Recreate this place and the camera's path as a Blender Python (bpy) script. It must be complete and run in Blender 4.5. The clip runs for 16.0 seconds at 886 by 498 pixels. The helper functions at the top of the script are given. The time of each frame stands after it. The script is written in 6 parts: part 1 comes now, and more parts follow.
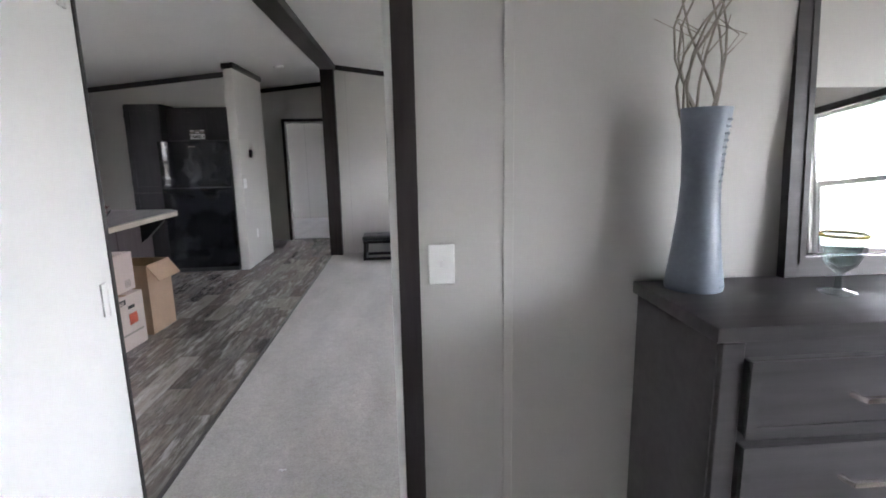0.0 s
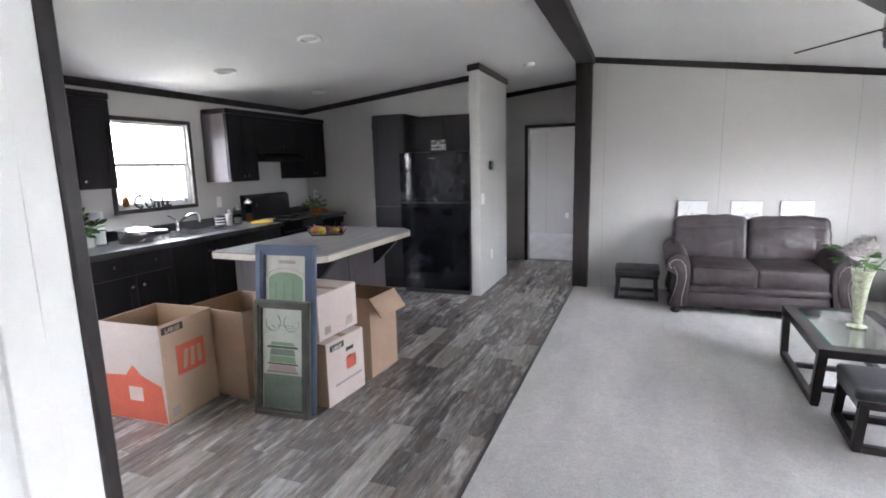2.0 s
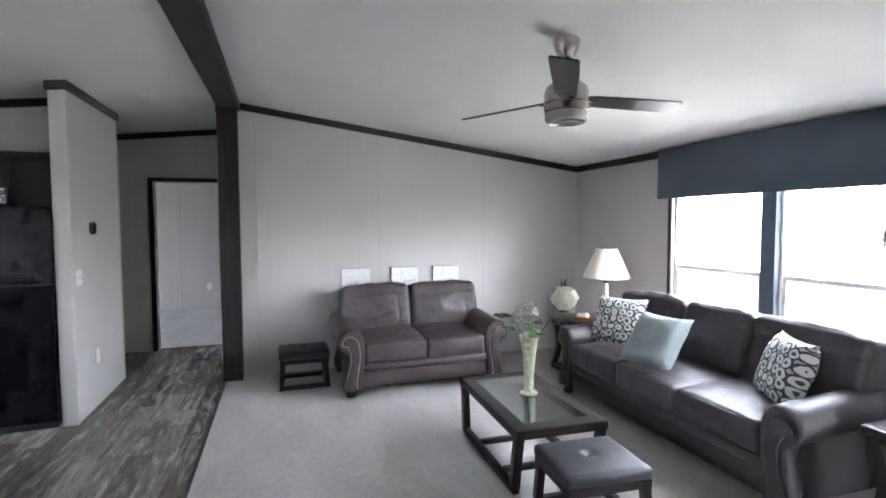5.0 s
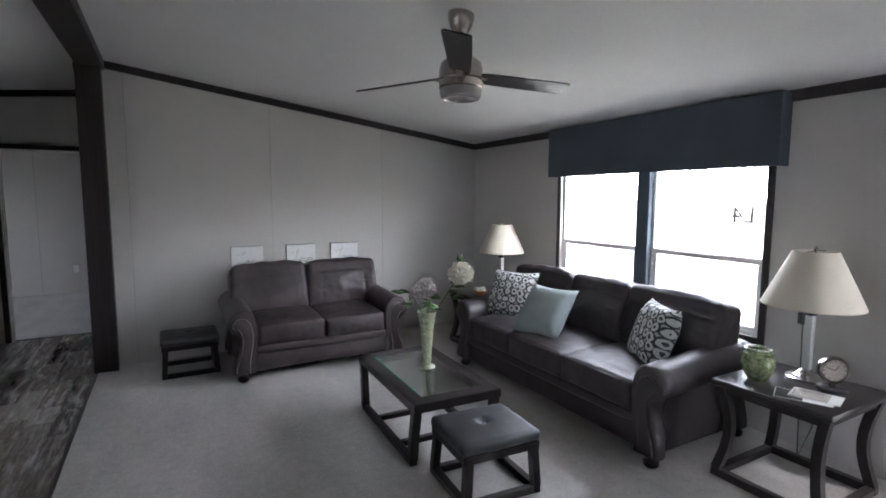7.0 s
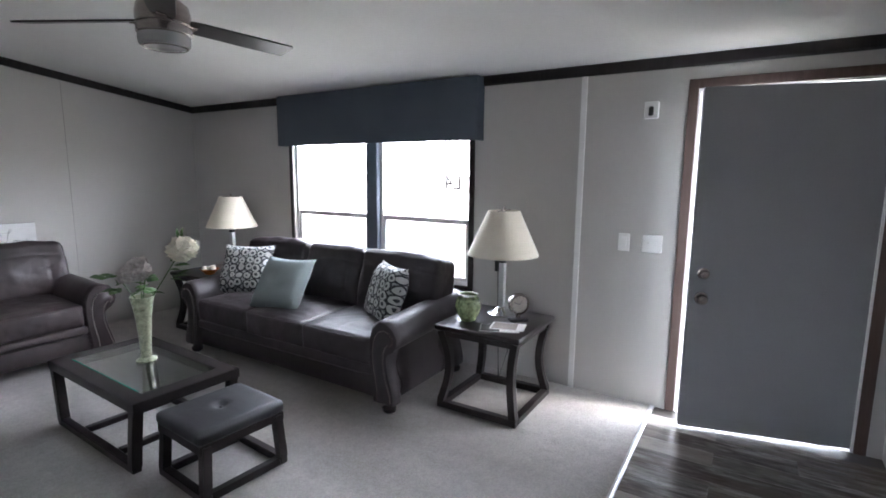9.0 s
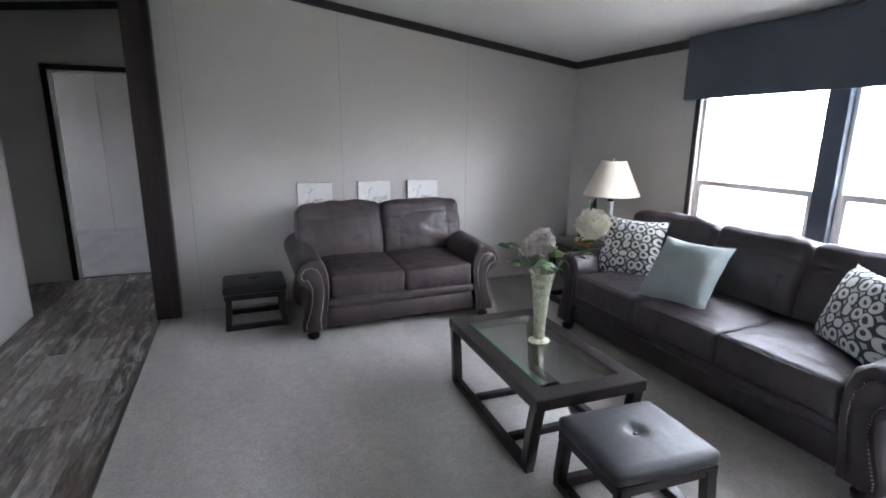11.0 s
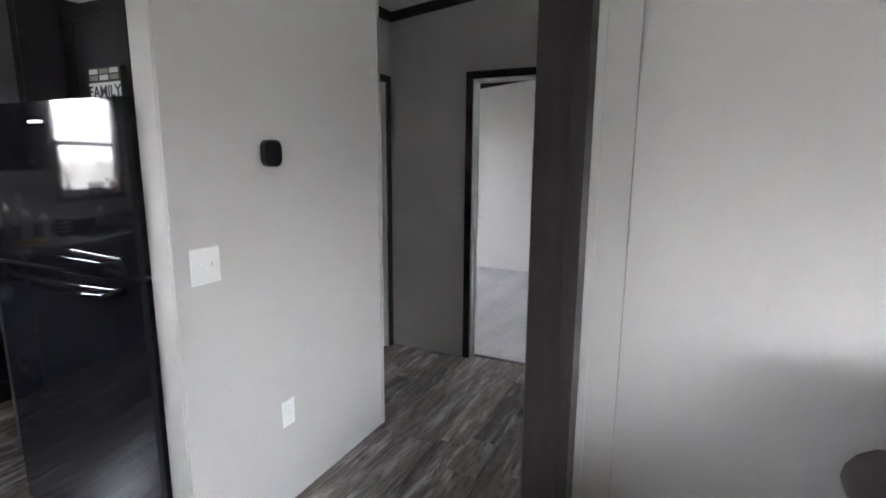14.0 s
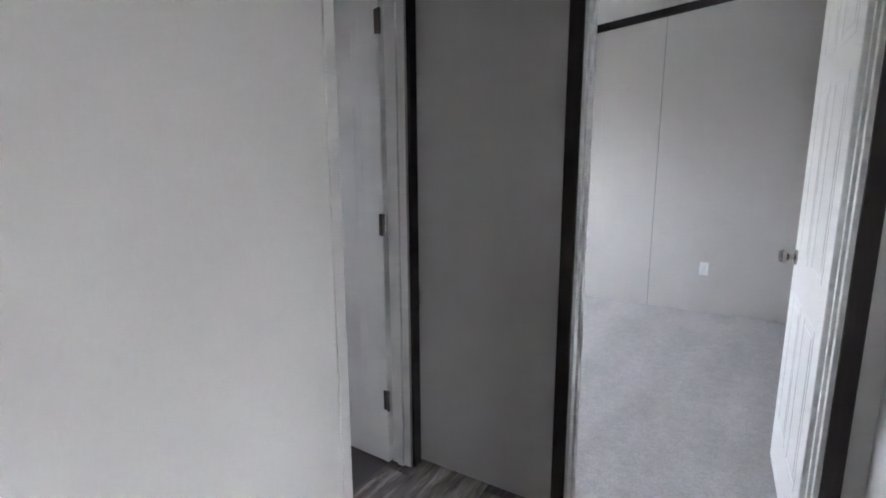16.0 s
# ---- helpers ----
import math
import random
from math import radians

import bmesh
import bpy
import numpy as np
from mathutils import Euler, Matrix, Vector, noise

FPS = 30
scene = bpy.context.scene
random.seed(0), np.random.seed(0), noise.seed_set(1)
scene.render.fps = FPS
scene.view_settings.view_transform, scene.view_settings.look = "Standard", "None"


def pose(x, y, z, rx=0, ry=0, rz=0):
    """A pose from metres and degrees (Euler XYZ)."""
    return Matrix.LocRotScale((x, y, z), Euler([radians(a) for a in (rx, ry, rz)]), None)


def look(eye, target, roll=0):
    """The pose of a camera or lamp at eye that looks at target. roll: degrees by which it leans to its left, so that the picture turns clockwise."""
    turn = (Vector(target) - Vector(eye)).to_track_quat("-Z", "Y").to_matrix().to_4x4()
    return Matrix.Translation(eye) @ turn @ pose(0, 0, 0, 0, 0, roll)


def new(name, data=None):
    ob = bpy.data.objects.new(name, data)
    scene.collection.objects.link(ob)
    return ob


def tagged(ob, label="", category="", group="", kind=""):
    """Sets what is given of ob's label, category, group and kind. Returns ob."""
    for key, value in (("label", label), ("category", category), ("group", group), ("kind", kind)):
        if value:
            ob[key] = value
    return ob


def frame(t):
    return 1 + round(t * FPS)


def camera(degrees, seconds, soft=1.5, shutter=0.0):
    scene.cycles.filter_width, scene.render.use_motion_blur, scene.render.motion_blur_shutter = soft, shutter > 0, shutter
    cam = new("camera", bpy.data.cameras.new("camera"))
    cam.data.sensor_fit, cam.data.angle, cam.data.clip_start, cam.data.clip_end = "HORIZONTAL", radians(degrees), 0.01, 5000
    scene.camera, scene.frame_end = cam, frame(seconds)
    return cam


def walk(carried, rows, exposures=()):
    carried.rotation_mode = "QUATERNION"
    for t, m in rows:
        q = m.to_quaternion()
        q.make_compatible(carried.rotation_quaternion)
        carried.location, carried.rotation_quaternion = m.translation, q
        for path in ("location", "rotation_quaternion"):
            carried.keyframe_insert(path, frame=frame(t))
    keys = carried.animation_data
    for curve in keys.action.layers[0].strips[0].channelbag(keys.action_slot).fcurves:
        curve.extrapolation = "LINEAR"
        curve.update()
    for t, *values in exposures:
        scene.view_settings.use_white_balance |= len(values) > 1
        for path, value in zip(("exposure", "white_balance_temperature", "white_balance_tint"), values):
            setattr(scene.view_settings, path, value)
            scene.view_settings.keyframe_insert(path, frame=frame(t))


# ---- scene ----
cam = camera(82.9, 16.0, soft=1.8)
PATH = [
    (0, (0.966, -1.498, 1.45), (1.108, 0.462, 1.075), -1.1),
    (0.5, (0.906, -1.194, 1.451), (0.487, 0.727, 1.084), 0.6),
    (1, (0.796, -0.88, 1.477), (0.353, 1.038, 1.119), 1.5),
    (1.5, (0.715, -0.58, 1.484), (0.272, 1.335, 1.109), 0.7),
    (2, (0.584, -0.317, 1.515), (-0.141, 1.517, 1.183), -1.4),
    (2.5, (0.433, -0.009, 1.52), (-0.325, 1.82, 1.241), -2.3),
    (3, (0.426, 0.263, 1.487), (-0.088, 2.169, 1.168), -2.4),
    (3.5, (0.413, 0.514, 1.501), (-0.078, 2.434, 1.231), -2.0),
    (4, (0.359, 0.611, 1.547), (0.3, 2.603, 1.381), -0.4),
    (4.5, (0.36, 0.647, 1.56), (0.732, 2.61, 1.467), -1.0),
    (4.7, (0.379, 0.676, 1.537), (0.866, 2.614, 1.442), -0.7),
    (7, (0.444, 0.692, 1.532), (1.406, 2.434, 1.33), 0.2),
    (7.5, (0.462, 0.672, 1.519), (1.616, 2.292, 1.313), 0.5),
    (8, (0.484, 0.608, 1.511), (1.836, 2.064, 1.284), 0.1),
    (8.2, (0.45, 0.606, 1.501), (1.868, 1.995, 1.258), 0.6),
    (9.3, (0.473, 0.70, 1.49), (2.17, 1.68, 1.19), 0.3),
    (10.3, (0.53, 0.993, 1.456), (1.655, 2.567, 0.951), 0.6),
    (10.5, (0.516, 1.14, 1.445), (1.461, 2.838, 0.973), 0.5),
    (11, (0.52, 1.506, 1.467), (1.258, 3.311, 1.021), 0.5),
    (11.5, (0.583, 1.904, 1.46), (1.255, 3.733, 1.006), 0.5),
    (12, (0.629, 2.334, 1.499), (0.916, 4.278, 1.126), 0.1),
    (12.5, (0.569, 2.792, 1.509), (0.676, 4.771, 1.238), 0.9),
    (13, (0.577, 3.231, 1.486), (0.464, 5.215, 1.26), -1.1),
    (13.5, (0.458, 3.676, 1.473), (-0.197, 5.536, 1.143), -0.0),
    (14, (0.343, 4.071, 1.471), (-0.511, 5.845, 1.122), 0.4),
    (14.5, (0.22, 4.534, 1.453), (-0.803, 6.211, 1.08), 0.1),
    (15, (-0.022, 4.9, 1.407), (-1.177, 6.48, 0.993), 0.7),
    (15.5, (-0.250, 5.303, 1.400), (-1.308, 6.940, 0.957), 0.1),
    (16, (-0.511, 5.696, 1.354), (-1.556, 7.362, 0.991), -0.2),
]
EXPOSURE = [(t, stops, kelvin, 15) for t, stops, kelvin in (
    (0.0, 3.1, 6270), (0.5, 3.08, 6250), (1.0, 3.13, 6230), (1.5, 3.4, 6150), (2.0, 3.6, 6100), (2.5, 3.85, 6100), (3.0, 4.0, 6100), (3.5, 4.05, 6080), (4.0, 3.95, 6040), (4.5, 3.7, 6000),
    (7.0, 2.23, 6040), (7.5, 2.27, 6020), (8.2, 2.3, 6020), (10.5, 2.42, 5950), (11.0, 2.7, 6010), (11.5, 2.8, 6050), (12.0, 2.93, 6260), (12.5, 3.2, 6180), (13.0, 3.38, 6120),
    (13.5, 3.53, 6190), (14.0, 3.62, 6200), (15.0, 3.66, 6220), (15.5, 3.75, 6080), (16.0, 4.0, 6060))]
walk(cam, [(t, look(eye, target, roll)) for t, eye, target, roll in PATH], EXPOSURE)

# ---- light: an overcast sky through the windows ----
SKY, SUN = 1.0, 1.0
world = bpy.data.worlds.new("sky")
scene.world = world
world.use_nodes = True
sky_nodes, sky_links = world.node_tree.nodes, world.node_tree.links
sky = sky_nodes.new("ShaderNodeTexSky")
sky.sky_type = "NISHITA"
sky.sun_disc = False
sky.sun_elevation, sky.sun_rotation = radians(50), radians(170)
sky.dust_density = 4.0
haze = sky_nodes.new("ShaderNodeMix")
haze.data_type = "RGBA"
haze.inputs[0].default_value = 0.75
haze.inputs[7].default_value = (7.2, 7.38, 7.6, 1)
sky_links.new(sky.outputs["Color"], haze.inputs[6])
sky_links.new(haze.outputs[2], sky_nodes["Background"].inputs["Color"])
sky_nodes["Background"].inputs["Strength"].default_value = SKY

sun = new("sun", bpy.data.lights.new("sun", "SUN"))
sun.data.energy, sun.data.angle, sun.data.color = SUN, radians(14), (1.0, 0.95, 0.88)
sun.matrix_world = look((5.3, -30, 36), (0, 0, 0))


# ---- materials ----
def nodes_of(name):
    m = bpy.data.materials.new(name)
    m.use_nodes = True
    return m, m.node_tree.nodes, m.node_tree.links, m.node_tree.nodes["Principled BSDF"]


def coords(n, l, stretch=(1, 1, 1)):
    tc, mp = n.new("ShaderNodeTexCoord"), n.new("ShaderNodeMapping")
    mp.inputs["Scale"].default_value = stretch
    l.new(tc.outputs["Object"], mp.inputs["Vector"])
    return mp.outputs["Vector"]


def noise_tex(n, l, vec, scale, detail=4.0, rough=0.55):
    t = n.new("ShaderNodeTexNoise")
    t.inputs["Scale"].default_value, t.inputs["Detail"].default_value, t.inputs["Roughness"].default_value = scale, detail, rough
    l.new(vec, t.inputs["Vector"])
    return t.outputs["Fac"]


def ramp(n, l, fac, a, b, c0, c1):
    r = n.new("ShaderNodeValToRGB")
    e = r.color_ramp.elements
    e[0].position, e[1].position = a, b
    e[0].color, e[1].color = (*c0, 1), (*c1, 1)
    l.new(fac, r.inputs["Fac"])
    return r.outputs["Color"]


def mix(n, l, fac, a, b, mode="MIX"):
    m = n.new("ShaderNodeMix")
    m.data_type, m.blend_type = "RGBA", mode
    for socket, v in ((0, fac), (6, a), (7, b)):
        if isinstance(v, (int, float)):
            m.inputs[socket].default_value = v
        elif isinstance(v, tuple):
            m.inputs[socket].default_value = (*v, 1)
        else:
            l.new(v, m.inputs[socket])
    return m.outputs[2]


def bump(n, l, b, height, strength, distance=0.002):
    k = n.new("ShaderNodeBump")
    k.inputs["Strength"].default_value, k.inputs["Distance"].default_value = strength, distance
    l.new(height, k.inputs["Height"])
    l.new(k.outputs["Normal"], b.inputs["Normal"])


def surf(name, c, vary=0.12, big=2.0, fine=120.0, rough=0.6, rvary=0.08, bumps=0.15, metal=0.0, stretch=(1, 1, 1), coat=0.0, distance=0.002, spec=0.5):
    """A surface with broad stains, fine grain and relief."""
    m, n, l, b = nodes_of(name)
    v = coords(n, l, stretch)
    lo, hi = tuple(x * (1 - vary) for x in c), tuple(min(1, x * (1 + vary)) for x in c)
    broad, grain = noise_tex(n, l, v, big), noise_tex(n, l, v, fine, 3)
    col = ramp(n, l, broad, 0.3, 0.7, lo, hi)
    g = ramp(n, l, grain, 0.3, 0.7, (1 - vary, ) * 3, (1, 1, 1))
    l.new(mix(n, l, 1.0, col, g, "MULTIPLY"), b.inputs["Base Color"])
    rr = n.new("ShaderNodeMapRange")
    rr.inputs["To Min"].default_value, rr.inputs["To Max"].default_value = max(0.02, rough - rvary), min(1, rough + rvary)
    l.new(broad, rr.inputs["Value"])
    l.new(rr.outputs["Result"], b.inputs["Roughness"])
    b.inputs["Metallic"].default_value = metal
    b.inputs["Specular IOR Level"].default_value = spec
    b.inputs["Coat Weight"].default_value = coat
    if bumps:
        bump(n, l, b, grain, bumps, distance)
    return m


def wood(name, dark, light, scale=6.0, stretch=(1, 1, 0.06), rough=0.45, coat=0.0, bumps=0.2, spec=0.3):
    m, n, l, b = nodes_of(name)
    v = coords(n, l, stretch)
    g1, g2 = noise_tex(n, l, v, scale * 6, 6, 0.65), noise_tex(n, l, v, scale, 3)
    col = mix(n, l, 0.4, ramp(n, l, g1, 0.3, 0.7, dark, light), ramp(n, l, g2, 0.3, 0.7, dark, light))
    l.new(col, b.inputs["Base Color"])
    b.inputs["Roughness"].default_value = rough
    b.inputs["Specular IOR Level"].default_value = spec
    b.inputs["Coat Weight"].default_value = coat
    bump(n, l, b, g1, bumps, 0.001)
    return m


def leather_mat(name, c1, c2, rough=0.42):
    m, n, l, b = nodes_of(name)
    v = coords(n, l)
    worn, fold = noise_tex(n, l, v, 3.5, 5, 0.6), noise_tex(n, l, v, 10, 5, 0.62)
    vo = n.new("ShaderNodeTexVoronoi")
    vo.inputs["Scale"].default_value = 260
    l.new(v, vo.inputs["Vector"])
    l.new(mix(n, l, 0.3, ramp(n, l, worn, 0.35, 0.68, c1, c2), ramp(n, l, fold, 0.3, 0.7, c1, c2)), b.inputs["Base Color"])
    rr = n.new("ShaderNodeMapRange")
    rr.inputs["To Min"].default_value, rr.inputs["To Max"].default_value = rough - 0.1, rough + 0.12
    l.new(fold, rr.inputs["Value"])
    l.new(rr.outputs["Result"], b.inputs["Roughness"])
    h = n.new("ShaderNodeMath")
    h.operation = "MULTIPLY_ADD"
    h.inputs[1].default_value = 0.12
    l.new(vo.outputs["Distance"], h.inputs[0])
    l.new(fold, h.inputs[2])
    bump(n, l, b, h.outputs[0], 0.45, 0.007)
    return m


def glass_mat(name, tint=(1, 1, 1), rough=0.0, clear=0.95, gloss=0.04):
    """Thin glass: mostly clear, with a Fresnel gloss."""
    m, n, l, b = nodes_of(name)
    n.remove(b)
    tr, gl, mx, fr = n.new("ShaderNodeBsdfTransparent"), n.new("ShaderNodeBsdfGlossy"), n.new("ShaderNodeMixShader"), n.new("ShaderNodeLayerWeight")
    power, grow = n.new("ShaderNodeMath"), n.new("ShaderNodeMapRange")
    power.operation, power.inputs[1].default_value = "POWER", 4.0
    grow.inputs["To Min"].default_value = gloss
    tr.inputs["Color"].default_value = (*[x * clear for x in tint], 1)
    gl.inputs["Roughness"].default_value = rough
    l.new(fr.outputs["Facing"], power.inputs[0])
    l.new(power.outputs[0], grow.inputs["Value"])
    l.new(grow.outputs["Result"], mx.inputs[0])
    l.new(tr.outputs[0], mx.inputs[1])
    l.new(gl.outputs[0], mx.inputs[2])
    l.new(mx.outputs[0], n["Material Output"].inputs["Surface"])
    return m


def vinyl_mat():
    """Printed vinyl planks: weathered grey-brown boards, each its own tone, flaked with pale scrapes."""
    m, n, l, b = nodes_of("vinyl_plank")
    info = n.new("ShaderNodeObjectInfo")
    tc, mp, sh = n.new("ShaderNodeTexCoord"), n.new("ShaderNodeMapping"), n.new("ShaderNodeVectorMath")

    def calc(op, a, c, clamp=False):
        k = n.new("ShaderNodeMath")
        k.operation, k.use_clamp = op, clamp
        for i, v in enumerate((a, c)):
            if isinstance(v, (int, float)):
                k.inputs[i].default_value = v
            else:
                l.new(v, k.inputs[i])
        return k.outputs[0]

    rand = info.outputs["Random"]
    sh.operation = "ADD"
    l.new(tc.outputs["Object"], sh.inputs[0])
    l.new(calc("MULTIPLY", rand, 37.0), sh.inputs[1])
    mp.inputs["Scale"].default_value = (1, 0.13, 1)
    l.new(sh.outputs[0], mp.inputs["Vector"])
    v = mp.outputs["Vector"]
    grain, streak, blot = noise_tex(n, l, v, 75, 6, 0.7), noise_tex(n, l, v, 30, 5, 0.68), noise_tex(n, l, v, 6, 3)
    tone = n.new("ShaderNodeValToRGB")
    e = tone.color_ramp.elements
    e[0].position, e[0].color = 0.0, (0.085, 0.078, 0.074, 1)
    e[1].position, e[1].color = 1.0, (0.31, 0.29, 0.272, 1)
    for p, c in ((0.25, (0.16, 0.147, 0.139, 1)), (0.45, (0.185, 0.156, 0.137, 1)), (0.62, (0.148, 0.139, 0.133, 1)), (0.8, (0.225, 0.207, 0.193, 1)), (0.9, (0.19, 0.172, 0.16, 1))):
        e.new(p).color = c
    l.new(rand, tone.inputs["Fac"])
    base = mix(n, l, 1.0, tone.outputs["Color"], ramp(n, l, grain, 0.28, 0.74, (0.5, 0.49, 0.48), (1.5, 1.48, 1.45)), "MULTIPLY")
    base = mix(n, l, ramp(n, l, blot, 0.4, 0.66, (0, 0, 0), (0.6, 0.6, 0.6)), base, (0.19, 0.152, 0.126))
    # a second draw for each board: about one in six is a smooth pale board, the rest carry flaked white scrapes
    other = calc("FRACT", calc("MULTIPLY", rand, 17.3), 0.0)
    smooth = calc("MULTIPLY", calc("ADD", calc("MULTIPLY", other, 40.0), -33.4, True), 0.72)
    flake = n.new("ShaderNodeMapping")
    flake.inputs["Scale"].default_value = (1, 0.15, 1)
    l.new(sh.outputs[0], flake.inputs["Vector"])
    fv = flake.outputs["Vector"]
    edge, where = noise_tex(n, l, fv, 26, 5, 0.66), noise_tex(n, l, fv, 6.5, 2)
    scrape = calc("MULTIPLY", calc("ADD", calc("MULTIPLY", edge, 6.0), -2.75, True), calc("ADD", calc("MULTIPLY", where, 7.0), -3.2, True))
    thin = calc("MULTIPLY", calc("ADD", calc("MULTIPLY", streak, 9.0), -5.0, True), 0.35)
    pale = mix(n, l, smooth, base, mix(n, l, 0.25, (0.39, 0.358, 0.32), base))
    pale = mix(n, l, calc("MAXIMUM", calc("MULTIPLY", scrape, 0.8), thin), pale, (0.47, 0.455, 0.43))
    gouge = ramp(n, l, noise_tex(n, l, v, 36, 4, 0.7), 0.36, 0.5, (0.4, 0.38, 0.36), (1, 1, 1))
    l.new(mix(n, l, 0.5, pale, gouge, "MULTIPLY"), b.inputs["Base Color"])
    b.inputs["Roughness"].default_value = 0.27
    bump(n, l, b, grain, 0.12, 0.001)
    return m


def pattern_mat():
    """Cushion cloth with pale interlocking rings on a dark ground."""
    m, n, l, b = nodes_of("ring_pattern_cloth")
    v = coords(n, l, (1, 0.02, 1))
    vo = n.new("ShaderNodeTexVoronoi")
    vo.feature, vo.inputs["Scale"].default_value, vo.inputs["Randomness"].default_value = "F1", 15, 0.3
    warp, sway = n.new("ShaderNodeTexNoise"), n.new("ShaderNodeVectorMath")
    warp.inputs["Scale"].default_value = 14
    sway.operation, sway.inputs[1].default_value = "MULTIPLY_ADD", (0.035, 0.035, 0.035)
    l.new(v, warp.inputs["Vector"])
    l.new(warp.outputs["Color"], sway.inputs[0])
    l.new(v, sway.inputs[2])
    l.new(sway.outputs[0], vo.inputs["Vector"])
    r = n.new("ShaderNodeValToRGB")
    r.color_ramp.interpolation = "CONSTANT"
    e = r.color_ramp.elements
    e[0].position, e[0].color = 0.0, (0.05, 0.053, 0.06, 1)
    e[1].position, e[1].color = 0.2, (0.52, 0.53, 0.50, 1)
    for p, c in ((0.44, (0.035, 0.038, 0.043, 1)), (0.60, (0.36, 0.37, 0.36, 1))):
        e.new(p).color = c
    l.new(vo.outputs["Distance"], r.inputs["Fac"])
    l.new(r.outputs["Color"], b.inputs["Base Color"])
    b.inputs["Roughness"].default_value = 0.85
    bump(n, l, b, noise_tex(n, l, v, 500, 2), 0.3, 0.001)
    return m


def carpet_mat(name, c):
    """Cut pile: broad brushed swathes, hand-sized mottling and coarse tufts."""
    m, n, l, b = nodes_of(name)
    v = coords(n, l)
    brushed, mottle, tuft = noise_tex(n, l, coords(n, l, (2.2, 0.7, 1)), 1.6, 3), noise_tex(n, l, v, 17, 5, 0.7), noise_tex(n, l, v, 95, 4, 0.75)
    col = ramp(n, l, brushed, 0.3, 0.7, tuple(x * 0.86 for x in c), tuple(x * 1.10 for x in c))
    col = mix(n, l, 1.0, col, ramp(n, l, mottle, 0.3, 0.72, (0.91, 0.907, 0.90), (1.07, 1.07, 1.07)), "MULTIPLY")
    col = mix(n, l, 1.0, col, ramp(n, l, tuft, 0.3, 0.7, (0.80, 0.795, 0.785), (1.15, 1.15, 1.15)), "MULTIPLY")
    l.new(col, b.inputs["Base Color"])
    b.inputs["Roughness"].default_value = 0.95
    b.inputs["Specular IOR Level"].default_value = 0.1
    b.inputs["Sheen Weight"].default_value = 0.15
    h = n.new("ShaderNodeMath")
    h.operation, h.inputs[1].default_value = "MULTIPLY_ADD", 0.6
    l.new(tuft, h.inputs[0])
    l.new(mottle, h.inputs[2])
    bump(n, l, b, h.outputs[0], 0.6, 0.010)
    return m


WALL = surf("wall_vinyl", (0.53, 0.517, 0.487), 0.02, 1.2, 170, 0.55, 0.06, 0.04, stretch=(1, 1, 0.35), spec=0.35)
CEIL = surf("ceiling_paint", (0.76, 0.755, 0.74), 0.04, 1.0, 60, 0.85, 0.05, 0.25)
WHITE = surf("white_paint", (0.8, 0.8, 0.78), 0.015, 3, 90, 0.4, 0.05, 0.02)
TRIM = wood("dark_trim", (0.018, 0.015, 0.016), (0.045, 0.037, 0.036), 5, (1, 1, 0.1), 0.42)
COLUMN = wood("dark_column", (0.017, 0.014, 0.014), (0.040, 0.031, 0.030), 5, (1, 1, 0.06), 0.4)
CARPET = carpet_mat("carpet", (0.45, 0.43, 0.405))
CARPET_B = carpet_mat("carpet_bedroom", (0.46, 0.45, 0.445))
VINYL = vinyl_mat()
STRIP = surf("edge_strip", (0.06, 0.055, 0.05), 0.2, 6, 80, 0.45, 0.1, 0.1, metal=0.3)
CABINET = wood("espresso_cabinet", (0.013, 0.012, 0.014), (0.025, 0.023, 0.025), 5, (1, 1, 0.08), 0.45, spec=0.16)
ISLAND = wood("island_side", (0.045, 0.036, 0.038), (0.075, 0.062, 0.064), 5, (1, 1, 0.08), 0.5)
COUNTER = surf("dark_laminate", (0.045, 0.043, 0.045), 0.4, 9, 140, 0.35, 0.08, 0.05)
ISLTOP = wood("grey_plank_laminate", (0.10, 0.097, 0.097), (0.25, 0.235, 0.23), 7, (1, 0.07, 1), 0.4)
ISLEDGE = wood("pale_edge_wood", (0.34, 0.29, 0.23), (0.58, 0.52, 0.44), 6, (1, 0.1, 1), 0.5)
BLACKGLOSS = surf("black_enamel", (0.008, 0.008, 0.010), 0.1, 3, 200, 0.05, 0.015, 0.008, spec=0.3)
BLACK = surf("black_plastic", (0.015, 0.015, 0.017), 0.2, 5, 150, 0.4, 0.08, 0.05)
NAIL = surf("nailhead_metal", (0.62, 0.58, 0.53), 0.05, 5, 90, 0.35, 0.04, 0.0, metal=0.7)
CHROME = surf("chrome", (0.75, 0.75, 0.76), 0.03, 5, 90, 0.14, 0.04, 0.02, metal=1.0)
NICKEL = surf("brushed_nickel", (0.45, 0.405, 0.38), 0.08, 5, 300, 0.22, 0.05, 0.08, metal=1.0, stretch=(1, 1, 8))
STEELSOFT = surf("satin_steel", (0.66, 0.66, 0.67), 0.05, 6, 260, 0.42, 0.05, 0.03, metal=0.7)
STEEL = surf("sink_steel", (0.62, 0.63, 0.64), 0.05, 6, 260, 0.25, 0.06, 0.05, metal=1.0)
LEATHER = leather_mat("brown_leather", (0.026, 0.019, 0.020), (0.070, 0.052, 0.051), 0.42)
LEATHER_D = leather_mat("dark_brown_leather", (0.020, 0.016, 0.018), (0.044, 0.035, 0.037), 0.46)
BLACKLEATHER = leather_mat("black_leatherette", (0.02, 0.02, 0.022), (0.035, 0.036, 0.04), 0.42)
